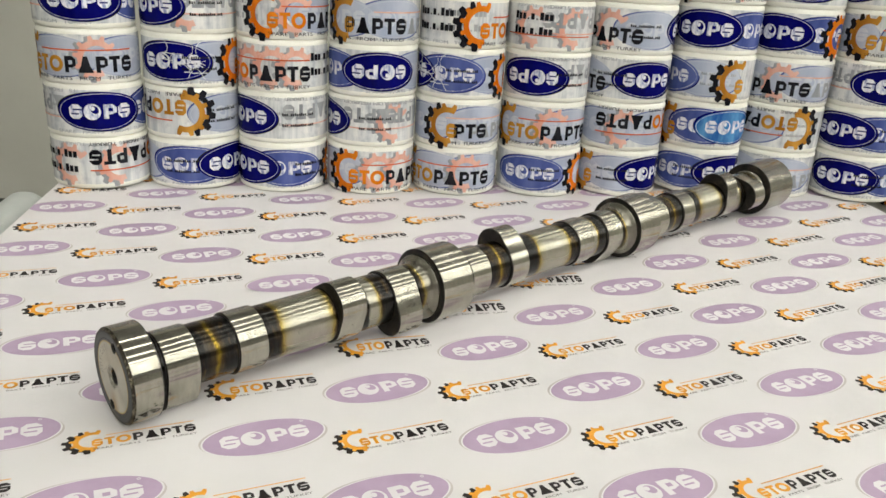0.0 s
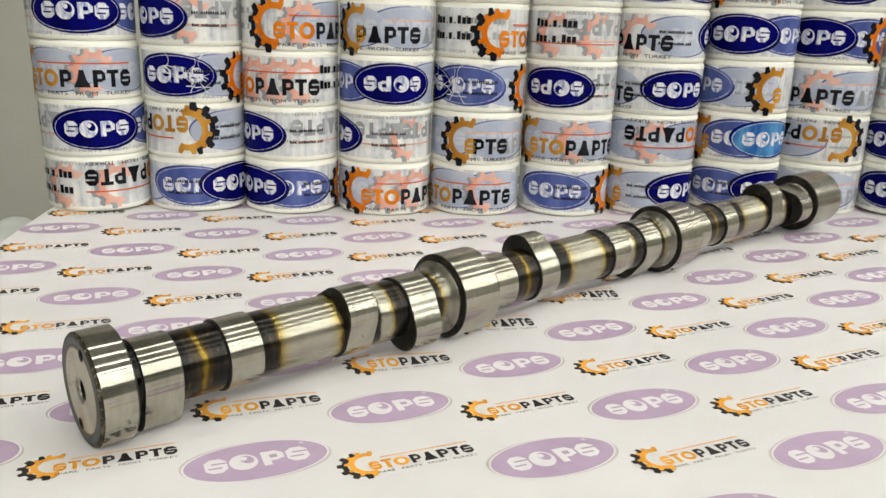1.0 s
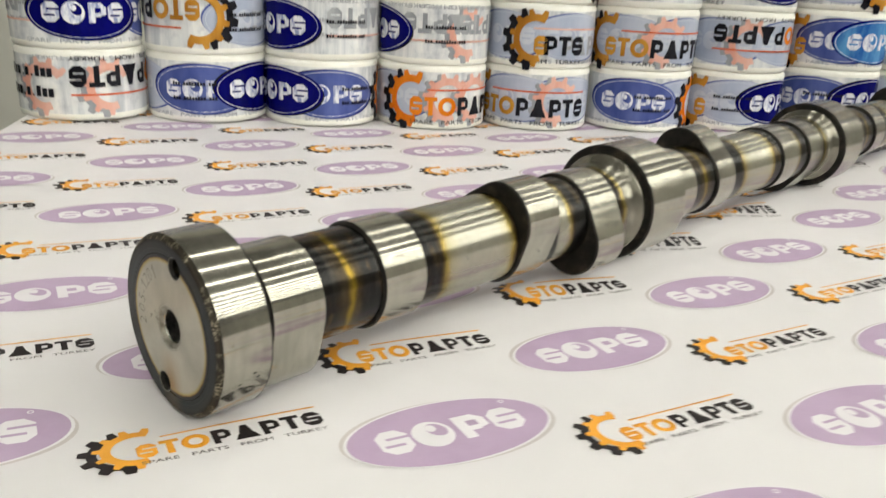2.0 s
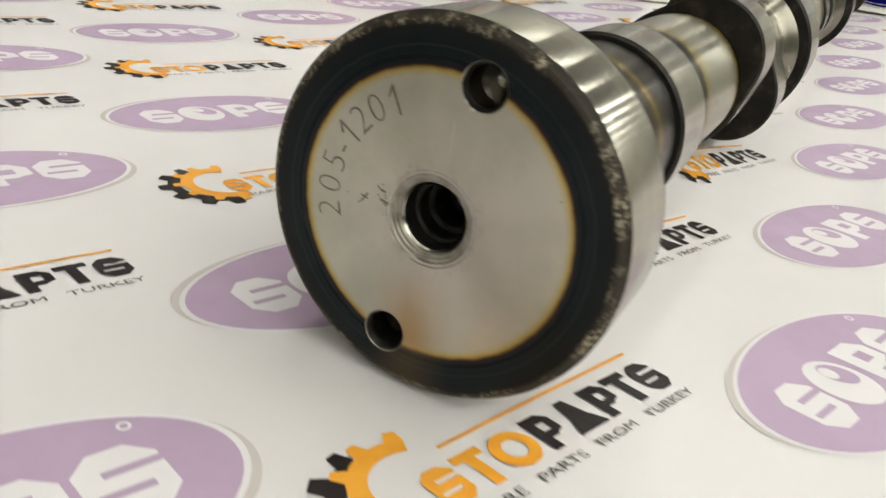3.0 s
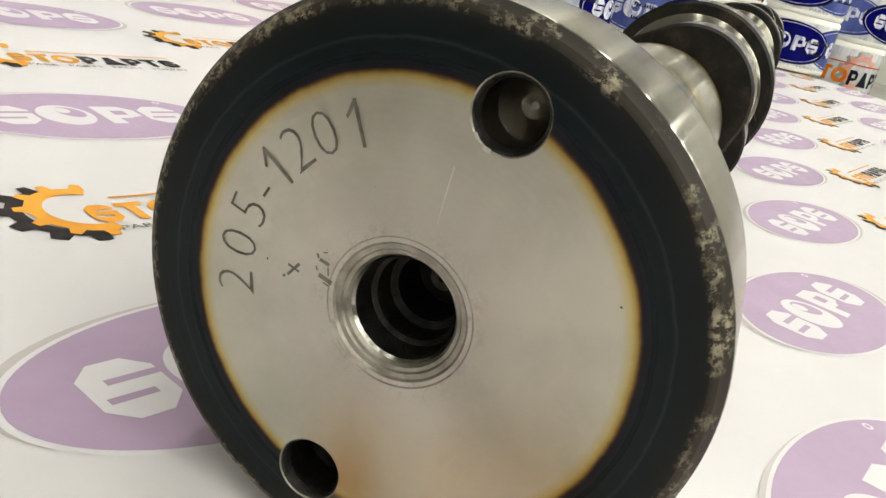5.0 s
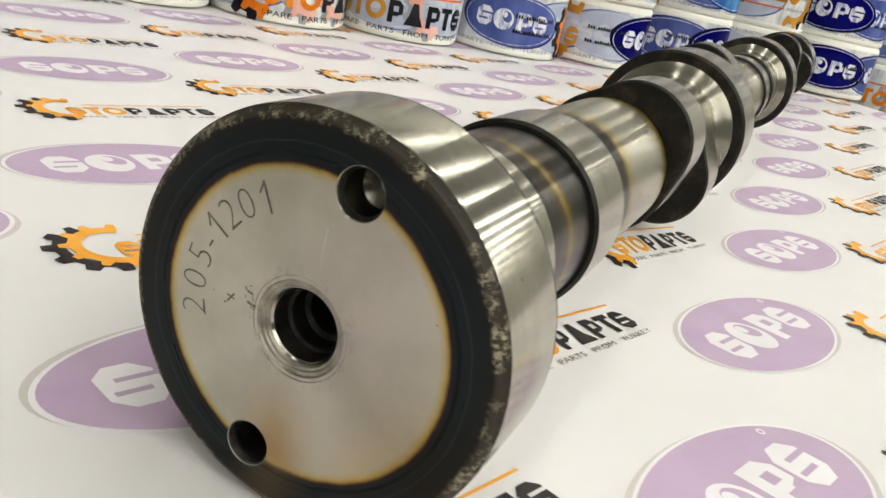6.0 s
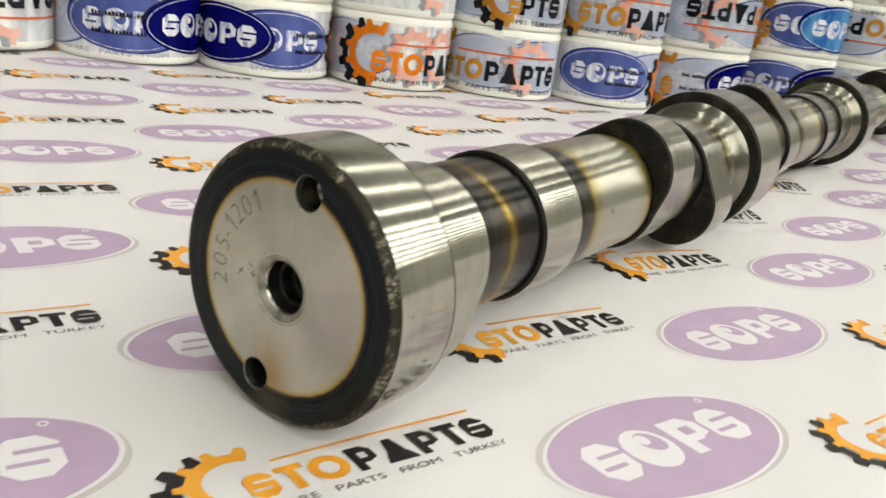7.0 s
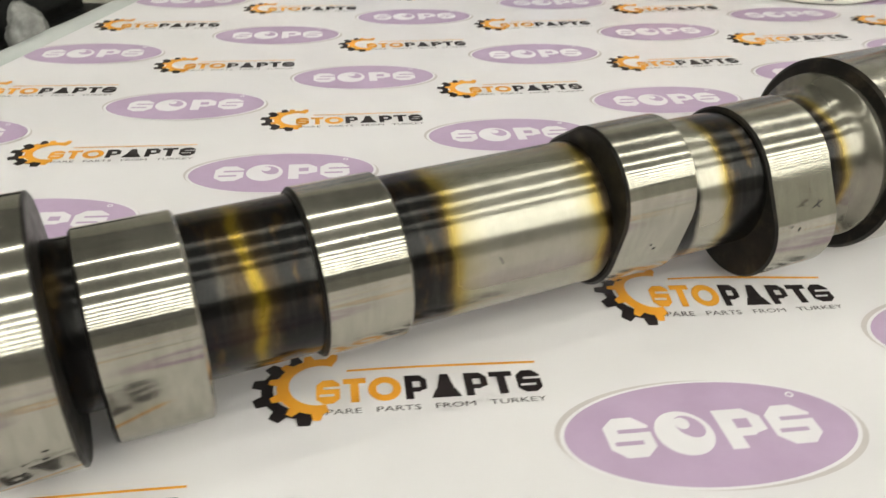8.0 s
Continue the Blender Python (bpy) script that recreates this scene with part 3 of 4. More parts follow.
def sheet():
    x0, x1, y0, y1 = SHEET
    nx, ny = 204, 255
    bd = Build()
    for j in range(ny + 1):
        for i in range(nx + 1):
            x, y = x0 + (x1 - x0) * i / nx, y0 + (y1 - y0) * j / ny
            bd.v.append((x, y, sheet_z(x, y)))
    s = bd.slot(M_PAPER)
    top = lambda i, j: j * (nx + 1) + i
    for j in range(ny):
        for i in range(nx):
            bd.f.append((top(i, j), top(i + 1, j), top(i + 1, j + 1), top(i, j + 1))); bd.m.append(s)
    n = len(bd.v)
    bd.v += [(x, y, z - 0.0006) for x, y, z in bd.v]
    for f in bd.f[:]:
        bd.f.append(tuple(k + n for k in reversed(f))); bd.m.append(s)
    rim = [top(i, 0) for i in range(nx + 1)] + [top(nx, j) for j in range(1, ny + 1)] + [top(i, ny) for i in range(nx - 1, -1, -1)] + [top(0, j) for j in range(ny - 1, 0, -1)]
    for a, b2 in zip(rim, rim[1:] + rim[:1]):
        bd.f.append((a, a + n, b2 + n, b2)); bd.m.append(s)
    return tagged(new("printed_sheet", bd.mesh("printed_sheet", True, radians(40))), "white vinyl sheet printed with lilac ovals and orange gear marks", "printed sheet")


SHEET_OB = sheet()
MARK_TILT = radians(18.3)


def strips(shapes, step=2.0):
    """Cuts shapes into narrow upright strips so that they can be bent."""
    out = []
    for l, i, p in shapes:
        hi = max(q[0] for q in p)
        x = (math.floor(min(q[0] for q in p) / step) + 1) * step
        while x < hi - 1e-6:
            low = halved(p, x, True)
            if len(low) > 2:
                out.append((l, i, low))
            p = halved(p, x, False)
            x += step
        if len(p) > 2:
            out.append((l, i, p))
    return out


def halved(p, x, keep_low):
    out = []
    for a, b2 in zip(p, p[1:] + p[:1]):
        ina, inb = (a[0] <= x) == keep_low, (b2[0] <= x) == keep_low
        if ina:
            out.append(a)
        if ina != inb:
            f = (x - a[0]) / (b2[0] - a[0])
            out.append((x, a[1] + f * (b2[1] - a[1])))
    return out


def diced(shapes, step):
    """Cuts shapes both ways into small pieces."""
    turned = [(l, i, [(y, x) for x, y in p]) for l, i, p in strips(shapes, step)]
    return [(l, i, [(y, x) for x, y in reversed(p)]) for l, i, p in strips(turned, step)]


def lay(name, shapes, cx, cy):
    """Prints flat shapes on the sheet, following its bow."""
    c, sn = math.cos(MARK_TILT), math.sin(MARK_TILT)
    bd = Build()
    for layer, ink_m, poly in shapes:
        flat = [(cx + (x * c - y * sn) / 1000, cy + (x * sn + y * c) / 1000) for x, y in poly]
        if min(p[0] for p in flat) < SHEET[0] + 0.0004:
            flat = halved(flat, SHEET[0] + 0.0004, False)
        if flat and max(p[0] for p in flat) > SHEET[1] - 0.0004:
            flat = halved(flat, SHEET[1] - 0.0004, True)
        if len(flat) > 2:
            bd.poly([(gx, gy, sheet_z(gx, gy) + 0.00012 + layer * 0.00004) for gx, gy in flat], ink_m)
    if bd.f:
        new(name, bd.mesh(name)).parent = SHEET_OB


GEAR_ME = diced([(l, i, [(x + 24, y) for x, y in p]) for l, i, p in gear_mark(M_BLACK, M_ORANGE, M_ORANGE, M_BLACK, M_GREYINK)], 6.0)
OVAL_ME = diced(oval_mark(M_LILAC, M_GREYLINE, M_INKWHITE, M_INKWHITE, M_LILAC), 6.0)
for r in range(-9, 12):
    for k in range(-5, 14):
        x, y = k * P / 2 + (ODD if r % 2 else 0), r * Q
        if (k + r) % 2 == 0:
            cx, cy = x - 0.024 * math.cos(MARK_TILT), y - 0.024 * math.sin(MARK_TILT)
            if SHEET[0] - 0.030 < cx < SHEET[1] + 0.030 and SHEET[2] + 0.02 < cy < SHEET[3] - 0.02:
                lay("gear_print", GEAR_ME, cx, cy)
        else:
            cx, cy = x - 0.0260, y - 0.0077
            if SHEET[0] - 0.030 < cx < SHEET[1] + 0.030 and SHEET[2] + 0.02 < cy < SHEET[3] - 0.02:
                lay("oval_print", OVAL_ME, cx, cy)


def table():
    root = empty("work_table", pose(0, 0, 0), "dull olive-grey laminate work table under the printed sheet", "table")
    bd = Build(); box(bd, (-0.193, -1.05, -0.034), (1.05, 0.63, -0.0035), M_TABLE, 0.003)
    part("tabletop", bd.mesh("tabletop"), root)
    bd = Build(); box(bd, (-0.03, -0.03, -0.80), (0.03, 0.03, -0.034), M_TABLE, 0.003)
    me = bd.mesh("leg")
    for x, y in ((-0.15, -0.98), (0.98, -0.98), (-0.15, 0.56), (0.98, 0.56)):
        part("leg", me, root).location = (x, y, 0)


table()


# ---------------------------------------------------------------- camshaft
def cam_profile(nose, rb=0.0170, top=0.0247, rn=0.0140, n=96):
    d, out = top - rn, []
    for k in range(n):
        a = 2 * math.pi * k / n
        c = d * math.cos(a - nose)
        if c + rn > rb:
            out.append((d * math.cos(nose) + rn * math.cos(a), d * math.sin(nose) + rn * math.sin(a)))
        else:
            out.append((rb * math.cos(a), rb * math.sin(a)))
    return out


def lobe_mesh(s0, s1, nose, top=0.0247):
    """A cam with ground rim and black sides; nose: degrees from the front towards up."""
    prof = cam_profile(radians(nose), top=top)
    bd, e, n = Build(), 0.0006, 96
    rows = [(s0, 0.55), (s0, None), (s0 + e, 1.0), (s1 - e, 1.0), (s1, None), (s1, 0.55)]
    for x, k in rows:
        for fy, fz in prof:
            r = math.hypot(fy, fz)
            g = (r - 0.0006) / r if k is None else (k if k == 1.0 else 0.012 / r)
            bd.v.append((x, fy * g, fz * g))
    mats = [M_OXIDE, M_OXIDE, M_GROUND, M_GROUND, M_OXIDE]
    for j in range(5):
        sl = bd.slot(mats[j])
        for k in range(n):
            k2 = (k + 1) % n
            bd.f.append((j * n + k, j * n + k2, (j + 1) * n + k2, (j + 1) * n + k)); bd.m.append(sl)
    return bd.mesh("lobe", True, radians(28))


def end_journal():
    """First bearing journal with the drilled end face."""
    R, n = 0.0248, 128
    bm = bmesh.new()
    face_x = 0.0
    def circle(cy, cz, r, x, cnt):
        return [bm.verts.new((x, cy + r * math.cos(2 * math.pi * k / cnt), cz + r * math.sin(2 * math.pi * k / cnt))) for k in range(cnt)]
    def loop(vs):
        return [bm.edges.new((a, b2)) for a, b2 in zip(vs, vs[1:] + vs[:1])]
    outer = circle(0, 0, 0.0234, face_x, n)
    edges = loop(outer)
    holes = []
    for a in (75, 255):
        cy, cz = 0.0181 * math.cos(radians(a)), 0.0181 * math.sin(radians(a))
        c = circle(cy, cz, 0.0030, face_x, 28); edges += loop(c); holes.append((c, cy, cz))
    mid = circle(0, 0, 0.0063, face_x, 64); edges += loop(mid)
    bmesh.ops.triangle_fill(bm, use_beauty=True, use_dissolve=False, edges=edges)
    mats = [M_FACE, M_GROUND, M_OXIDE, M_BORE, M_SINK, M_DRILL]
    def skirt(vs, steps, cy=0.0, cz=0.0):
        cur, cnt = vs, len(vs)
        for x, r, mi in steps:
            nxt = circle(cy, cz, r, x, cnt)
            for k in range(cnt):
                f = bm.faces.new((cur[k], nxt[k], nxt[(k + 1) % cnt], cur[(k + 1) % cnt])); f.material_index = mi
            cur = nxt
        return cur
    # Hole mouths take the shade colour; deeper, upper walls are drawn lit, lower shaded.
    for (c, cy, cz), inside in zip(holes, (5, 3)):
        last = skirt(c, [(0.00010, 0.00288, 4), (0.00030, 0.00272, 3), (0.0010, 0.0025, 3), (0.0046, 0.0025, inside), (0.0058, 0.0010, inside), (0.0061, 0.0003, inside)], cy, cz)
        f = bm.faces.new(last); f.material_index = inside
    # Recess shade painted on the bore walls, with a pale step for the mouth's glint.
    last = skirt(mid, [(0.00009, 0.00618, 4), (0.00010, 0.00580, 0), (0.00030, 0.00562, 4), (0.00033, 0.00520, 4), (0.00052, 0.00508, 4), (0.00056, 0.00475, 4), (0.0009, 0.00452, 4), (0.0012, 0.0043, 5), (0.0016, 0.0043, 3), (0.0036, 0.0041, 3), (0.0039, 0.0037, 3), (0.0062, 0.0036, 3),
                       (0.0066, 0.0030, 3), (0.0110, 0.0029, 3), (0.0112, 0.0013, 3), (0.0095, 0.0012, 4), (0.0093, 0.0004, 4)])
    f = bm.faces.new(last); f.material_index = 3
    # Oxide strip at the back edge also paints the shadow line beside the groove.
    last = skirt(outer, [(0.0003, 0.0240, 0), (0.0008, 0.0244, 0), (0.0013, 0.02472, 0), (0.0017, R, 1), (0.0147, R, 1), (0.0150, R, 2), (0.0153, R - 0.0005, 2), (0.0155, 0.012, 2)])
    bmesh.ops.recalc_face_normals(bm, faces=bm.faces[:])
    me = bpy.data.meshes.new("end_journal")
    for f in bm.faces:
        f.smooth = True
    bm.to_mesh(me); bm.free()
    for mt in mats:
        me.materials.append(mt)
    me.set_sharp_from_angle(angle=radians(12))
    return me


LOBES = [  # start, end, nose (and height of the nose where it is lower)
    (0.0200, 0.0378, -88), (0.0590, 0.0763, 215), (0.1209, 0.1384, 52, 0.0230), (0.1612, 0.1797, -48),
    (0.2250, 0.2420, 205), (0.2615, 0.2785, 118), (0.3320, 0.3495, -150), (0.3655, 0.3840, -112),
    (0.4290, 0.4465, 155), (0.4675, 0.4850, 210), (0.5340, 0.5515, 80), (0.5700, 0.5885, 5)]
JOURNALS = [(0.1930, 0.2190), (0.3962, 0.4235), (0.5985, 0.6425)]


def camshaft():
    # local x runs along the shaft, y to its front side, z up
    F = Vector((math.sin(AXYAW), -math.cos(AXYAW), 0))
    up = Vector((-ADIR.x * AXRISE, -ADIR.y * AXRISE, 1)).normalized()
    m = Matrix(((ADIR.x, F.x, up.x, AX.x), (ADIR.y, F.y, up.y, AX.y), (AXRISE, 0, up.z, AXZ), (0, 0, 0, 1)))
    root = empty("camshaft", m, "machined steel camshaft with ground lobes and blackened bands on printed sheet", "camshaft")
    journal = part("end_journal", end_journal(), root, "drilled end journal with a bare disc in a blue-black ring")
    # core between the lobes, in one turned piece
    bd = Build()
    prof = [(0.0140, 0.0150)]
    for bay in range(3):
        b0 = BAY0 + bay * BAY
        prof += [(b0 + 0.001, 0.0158), (b0 + 0.0220, 0.0158), (b0 + 0.0428, 0.0158), (b0 + 0.0605, 0.0157), (b0 + 0.1095, 0.0157),
                 (b0 + 0.1105, 0.0160), (b0 + 0.1465, 0.0158), (b0 + 0.1660, 0.0158), (b0 + 0.1725, 0.0162), (b0 + 0.1744, 0.0170), (b0 + 0.1756, 0.0184), (b0 + 0.1764, 0.0203), (b0 + 0.1769, 0.0207), (b0 + 0.1784, 0.0207), (b0 + 0.2040, 0.0158)]
    prof.append((0.635, 0.0158))
    bd.lathe(prof, M_SHAFT, 72)
    part("shaft_core", bd.mesh("shaft_core", True, radians(30)), root, "turned shaft with black bands and straw-tinted rims")
    for spec in LOBES:
        part("lobe", lobe_mesh(*spec), root)
    for s0, s1 in JOURNALS:
        bd = Build(); R = 0.0241
        bd.lathe([(s0, 0.012), (s0, R - 0.0035), (s0 + 0.0002, R - 0.0008), (s0 + 0.0008, R), (s1 - 0.0005, R), (s1, R - 0.0005), (s1, 0.012 if s1 < 0.6 else 0.0)], [M_OXIDE, M_OXIDE, M_OXIDE, M_GROUND, M_OXIDE, M_OXIDE], 96)
        part("journal", bd.mesh("journal", True, radians(30)), root)
    # engraved number, reading clockwise along the left of the disc
    for ch, ang in zip("205-1201", (190.5, 177.6, 165.3, 156.4, 148.3, 137.7, 127.0, 116.6)):
        polys = words(ch, 3.7, 0.125)
        if ch == "1":
            polys = [[(-0.16, 0), (0.16, 0), (0.16, 3.7), (-0.16, 3.7)], [(-1.05, 2.55), (-0.9, 2.32), (-0.16, 3.1), (-0.16, 3.6)]]
        xs = [p[0] for q in polys for p in q]; ys = [p[1] for q in polys for p in q]
        mx, my = (min(xs) + max(xs)) / 2, (min(ys) + max(ys)) / 2 if ch != "-" else 1.8
        a = radians(ang); t = a - math.pi / 2
        bd = Build()
        for q in polys:
            pts = []
            for x, y in q:
                x, y = (x - mx) * 0.95, y - my
                gx = 14.95 * math.cos(a) + x * math.cos(t) - y * math.sin(t)
                gz = 14.95 * math.sin(a) + x * math.sin(t) + y * math.cos(t)
                pts.append((-0.00006, gx / 1000, gz / 1000))
            bd.poly(pts, M_ENGRAVE)
        part("digit", bd.mesh("digit"), journal, "engraved digit")
    # punch marks
    def mark(name, strokes, surface=M_ENGRAVE, label=""):
        bd = Build()
        for x0, y0, x1, y1, w in strokes:
            d = Vector((x1 - x0, y1 - y0)).normalized() * w / 2
            bd.poly([(-0.00006, (x0 - d.y) / 1000, (y0 + d.x) / 1000), (-0.00006, (x0 + d.y) / 1000, (y0 - d.x) / 1000),
                     (-0.00006, (x1 + d.y) / 1000, (y1 - d.x) / 1000), (-0.00006, (x1 - d.y) / 1000, (y1 + d.x) / 1000)], surface)
        part(name, bd.mesh(name), journal, label)
    def scratch(name, s0, ang, r, strokes, lean=None):
        """Short dark strokes on a rim; ang: polar angle of the spot, lean: angle of the surface there."""
        ang, lean = radians(ang), radians(ang if lean is None else lean)
        cy, cz = r * math.cos(ang), r * math.sin(ang)
        bd = Build()
        for x0, y0, x1, y1, w in strokes:
            d = Vector((x1 - x0, y1 - y0)).normalized() * w / 2
            pts = [(x0 - d.y, y0 + d.x), (x0 + d.y, y0 - d.x), (x1 + d.y, y1 - d.x), (x1 - d.y, y1 + d.x)]
            bd.poly([(s0 + a / 1000, cy - b2 / 1000 * math.sin(lean) + 0.00012 * math.cos(lean), cz + b2 / 1000 * math.cos(lean) + 0.00012 * math.sin(lean)) for a, b2 in pts], M_BORE)
        part(name, bd.mesh(name), root)
    scratch("scratch", 0.1715, 1, 0.0209, [(-1.6, -0.7, 1.8, 0.6, 0.28), (-0.4, -0.1, 0.6, -0.9, 0.25), (0.2, 0.2, 0.9, 0.9, 0.2)], 31.7)
    scratch("nick", 0.1668, -12, 0.0222, [(-0.4, -0.3, 0.4, 0.3, 0.5)], 20)
    scratch("nick", 0.1300, -9, 0.0176, [(-0.3, 0, 0.4, 0.1, 0.6)], -20)
    scratch("nick", 0.0950, 8, 0.0158, [(-0.5, 0.8, 0.2, -0.8, 0.35)])
    scratch("nick", 0.0105, -18, 0.0254, [(-0.5, 0, 0.6, 0.2, 0.5)])
    scratch("nick", 0.0068, -24, 0.0254, [(-0.4, -0.2, 0.4, 0.3, 0.4)])
    mark("punch_mark", [(-10.0, -0.4, -9.1, 0.9, 0.25), (-10.1, 0.5, -9.0, 0.2, 0.2), (-10.4, -0.7, -10.2, -0.5, 0.22), (-12.1, 0.2, -12.0, 0.3, 0.2)])
    mark("burr", [(-7.4, 1.95, -6.5, 1.75, 0.30), (-7.25, 0.65, -6.0, 0.32, 0.38), (-6.55, 1.5, -6.4, 0.85, 0.16), (-7.6, 1.3, -7.45, 0.95, 0.13), (-7.7, 2.35, -7.5, 2.0, 0.2),
                  (-6.8, 0.15, -6.2, 0.0, 0.14), (-7.2, 2.6, -6.8, 2.75, 0.1)])
    mark("scratch", [(1.66, 12.8, 1.5, 10.2, 0.09), (1.5, 10.2, 1.44, 8.2, 0.06)], M_SCUFF_GLINT, "pale scratch")
    # Burrs on the hole's rim, their glint put into the pale colour.
    mark("burr", [(3.35, 14.75, 3.95, 14.62, 0.34), (2.55, 15.6, 2.85, 15.2, 0.26)], M_SCUFF_GLINT, "burr with painted glint at the hole")
    return root


camshaft()


# ---------------------------------------------------------------- tape rolls
RR, RH = 0.0421, 0.0468


def roll_body():
    bd = Build()
    z0, z1, ri = 0.0, RH, 0.0366
    pr = [(z0, ri), (z0, RR - 0.0020), (z0 + 0.0006, RR - 0.0009), (z0 + 0.0022, RR), (z0 + 0.0046, RR), (z1 - 0.0046, RR), (z1 - 0.0022, RR), (z1 - 0.0006, RR - 0.0009), (z1, RR - 0.0020), (z1, ri), (z0, ri)]
    bd.lathe(pr, [M_TAPESIDE] * 4 + [M_TAPE] + [M_TAPESIDE] * 5, 80)
    bd.v = [(y, z, x) for x, y, z in bd.v]
    return bd.mesh("wound_tape", True, radians(40))


def roll_core():
    bd = Build()
    bd.lathe([(0.0003, 0.0340), (0.0003, 0.0366), (RH - 0.0003, 0.0366), (RH - 0.0003, 0.0340), (0.0003, 0.0340)], M_CORE, 48)
    bd.v = [(y, z, x) for x, y, z in bd.v]
    return bd.mesh("core", True, radians(40))


def wrapped(name, shapes, base):
    """Bends flat shapes round the roll; u runs to the right when seen from -y."""
    bd = Build()
    for layer, ink, poly in strips(shapes):
        r = RR + 0.00022 + (base + layer) * 0.00003
        bd.poly([(r * math.sin(x / 1000 / RR), -r * math.cos(x / 1000 / RR), RH / 2 + y / 1000) for x, y in poly], ink)
    return bd.mesh(name)


def stretched(shapes, fx, fy, dx=0.0, dy=0.0, turned=False):
    g = -1 if turned else 1
    return [(l, i, [(g * (x * fx + dx), g * (y * fy + dy)) for x, y in p]) for l, i, p in shapes]


def only(shapes, lo, hi):
    """The shapes whose middle lies between two distances along the mark."""
    return [t for t in shapes if lo <= (min(p[0] for p in t[2]) + max(p[0] for p in t[2])) / 2 <= hi]


def web_bars(inkk, h, wide, gap, lines, count):
    out = []
    for y in lines:
        x = -(count * (wide + gap)) / 2
        for k in range(count):
            if k not in (3, count - 4):
                out += slab(0, inkk, x, x + wide, y - h / 2, y + h / 2 * (1.0 if k % 3 else 1.5))
            else:
                out += slab(0, inkk, x + wide * 0.3, x + wide * 0.7, y - h / 2, y - h / 4)
            x += wide + gap
    return out


def web_row(inkk, h, wide, gap, y, count):
    """One line of small bars run together along their foot, too fine to read."""
    out, x, foot = [], -(count * (wide + gap)) / 2, y - h / 2 + 0.3
    for k in range(count):
        out += slab(0, inkk, x, x + wide, y - h / 2, foot) + slab(0, inkk, x + wide, x + wide + gap, y - h / 2, foot)
        if k not in (3, count - 4):
            out += slab(0, inkk, x, x + wide, foot, y + h / 2 * (1.0 if k % 3 else 1.5))
        x += wide + gap
    return out


def creases(seed):
    rnd, out = random.Random(seed), []
    for k in range(16):
        x, y, a = rnd.uniform(-16, 12), rnd.uniform(-9, 9), rnd.uniform(0, 6.28)
        for j in range(5):
            a += rnd.uniform(-0.5, 0.5)
            x2, y2, w = x + 4 * math.cos(a), y + 3 * math.sin(a), rnd.uniform(0.12, 0.4)
            nx, ny = -math.sin(a) * w, math.cos(a) * w
            out.append((0, M_TTORN, [(x - nx, y - ny), (x2 - nx, y2 - ny), (x2 + nx, y2 + ny), (x + nx, y + ny)]))
            x, y = x2, y2
    return out


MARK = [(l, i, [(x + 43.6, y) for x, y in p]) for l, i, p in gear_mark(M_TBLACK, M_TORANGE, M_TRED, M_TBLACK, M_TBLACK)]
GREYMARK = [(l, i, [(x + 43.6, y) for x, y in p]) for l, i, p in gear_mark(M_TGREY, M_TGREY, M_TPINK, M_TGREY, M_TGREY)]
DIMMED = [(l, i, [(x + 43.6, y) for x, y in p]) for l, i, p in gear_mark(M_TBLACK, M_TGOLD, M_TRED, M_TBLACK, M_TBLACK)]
FX, FY, DY = 2.0, 2.05, -7.0
TAIL = [t for t in MARK if t[2][0][0] > 16.5]
GEAR_ONLY = [t for t in MARK if t[0] == 1 or (t[1] is M_TORANGE and max(p[0] for p in t[2]) < 4.5)]
OV = 1.22, 1.13
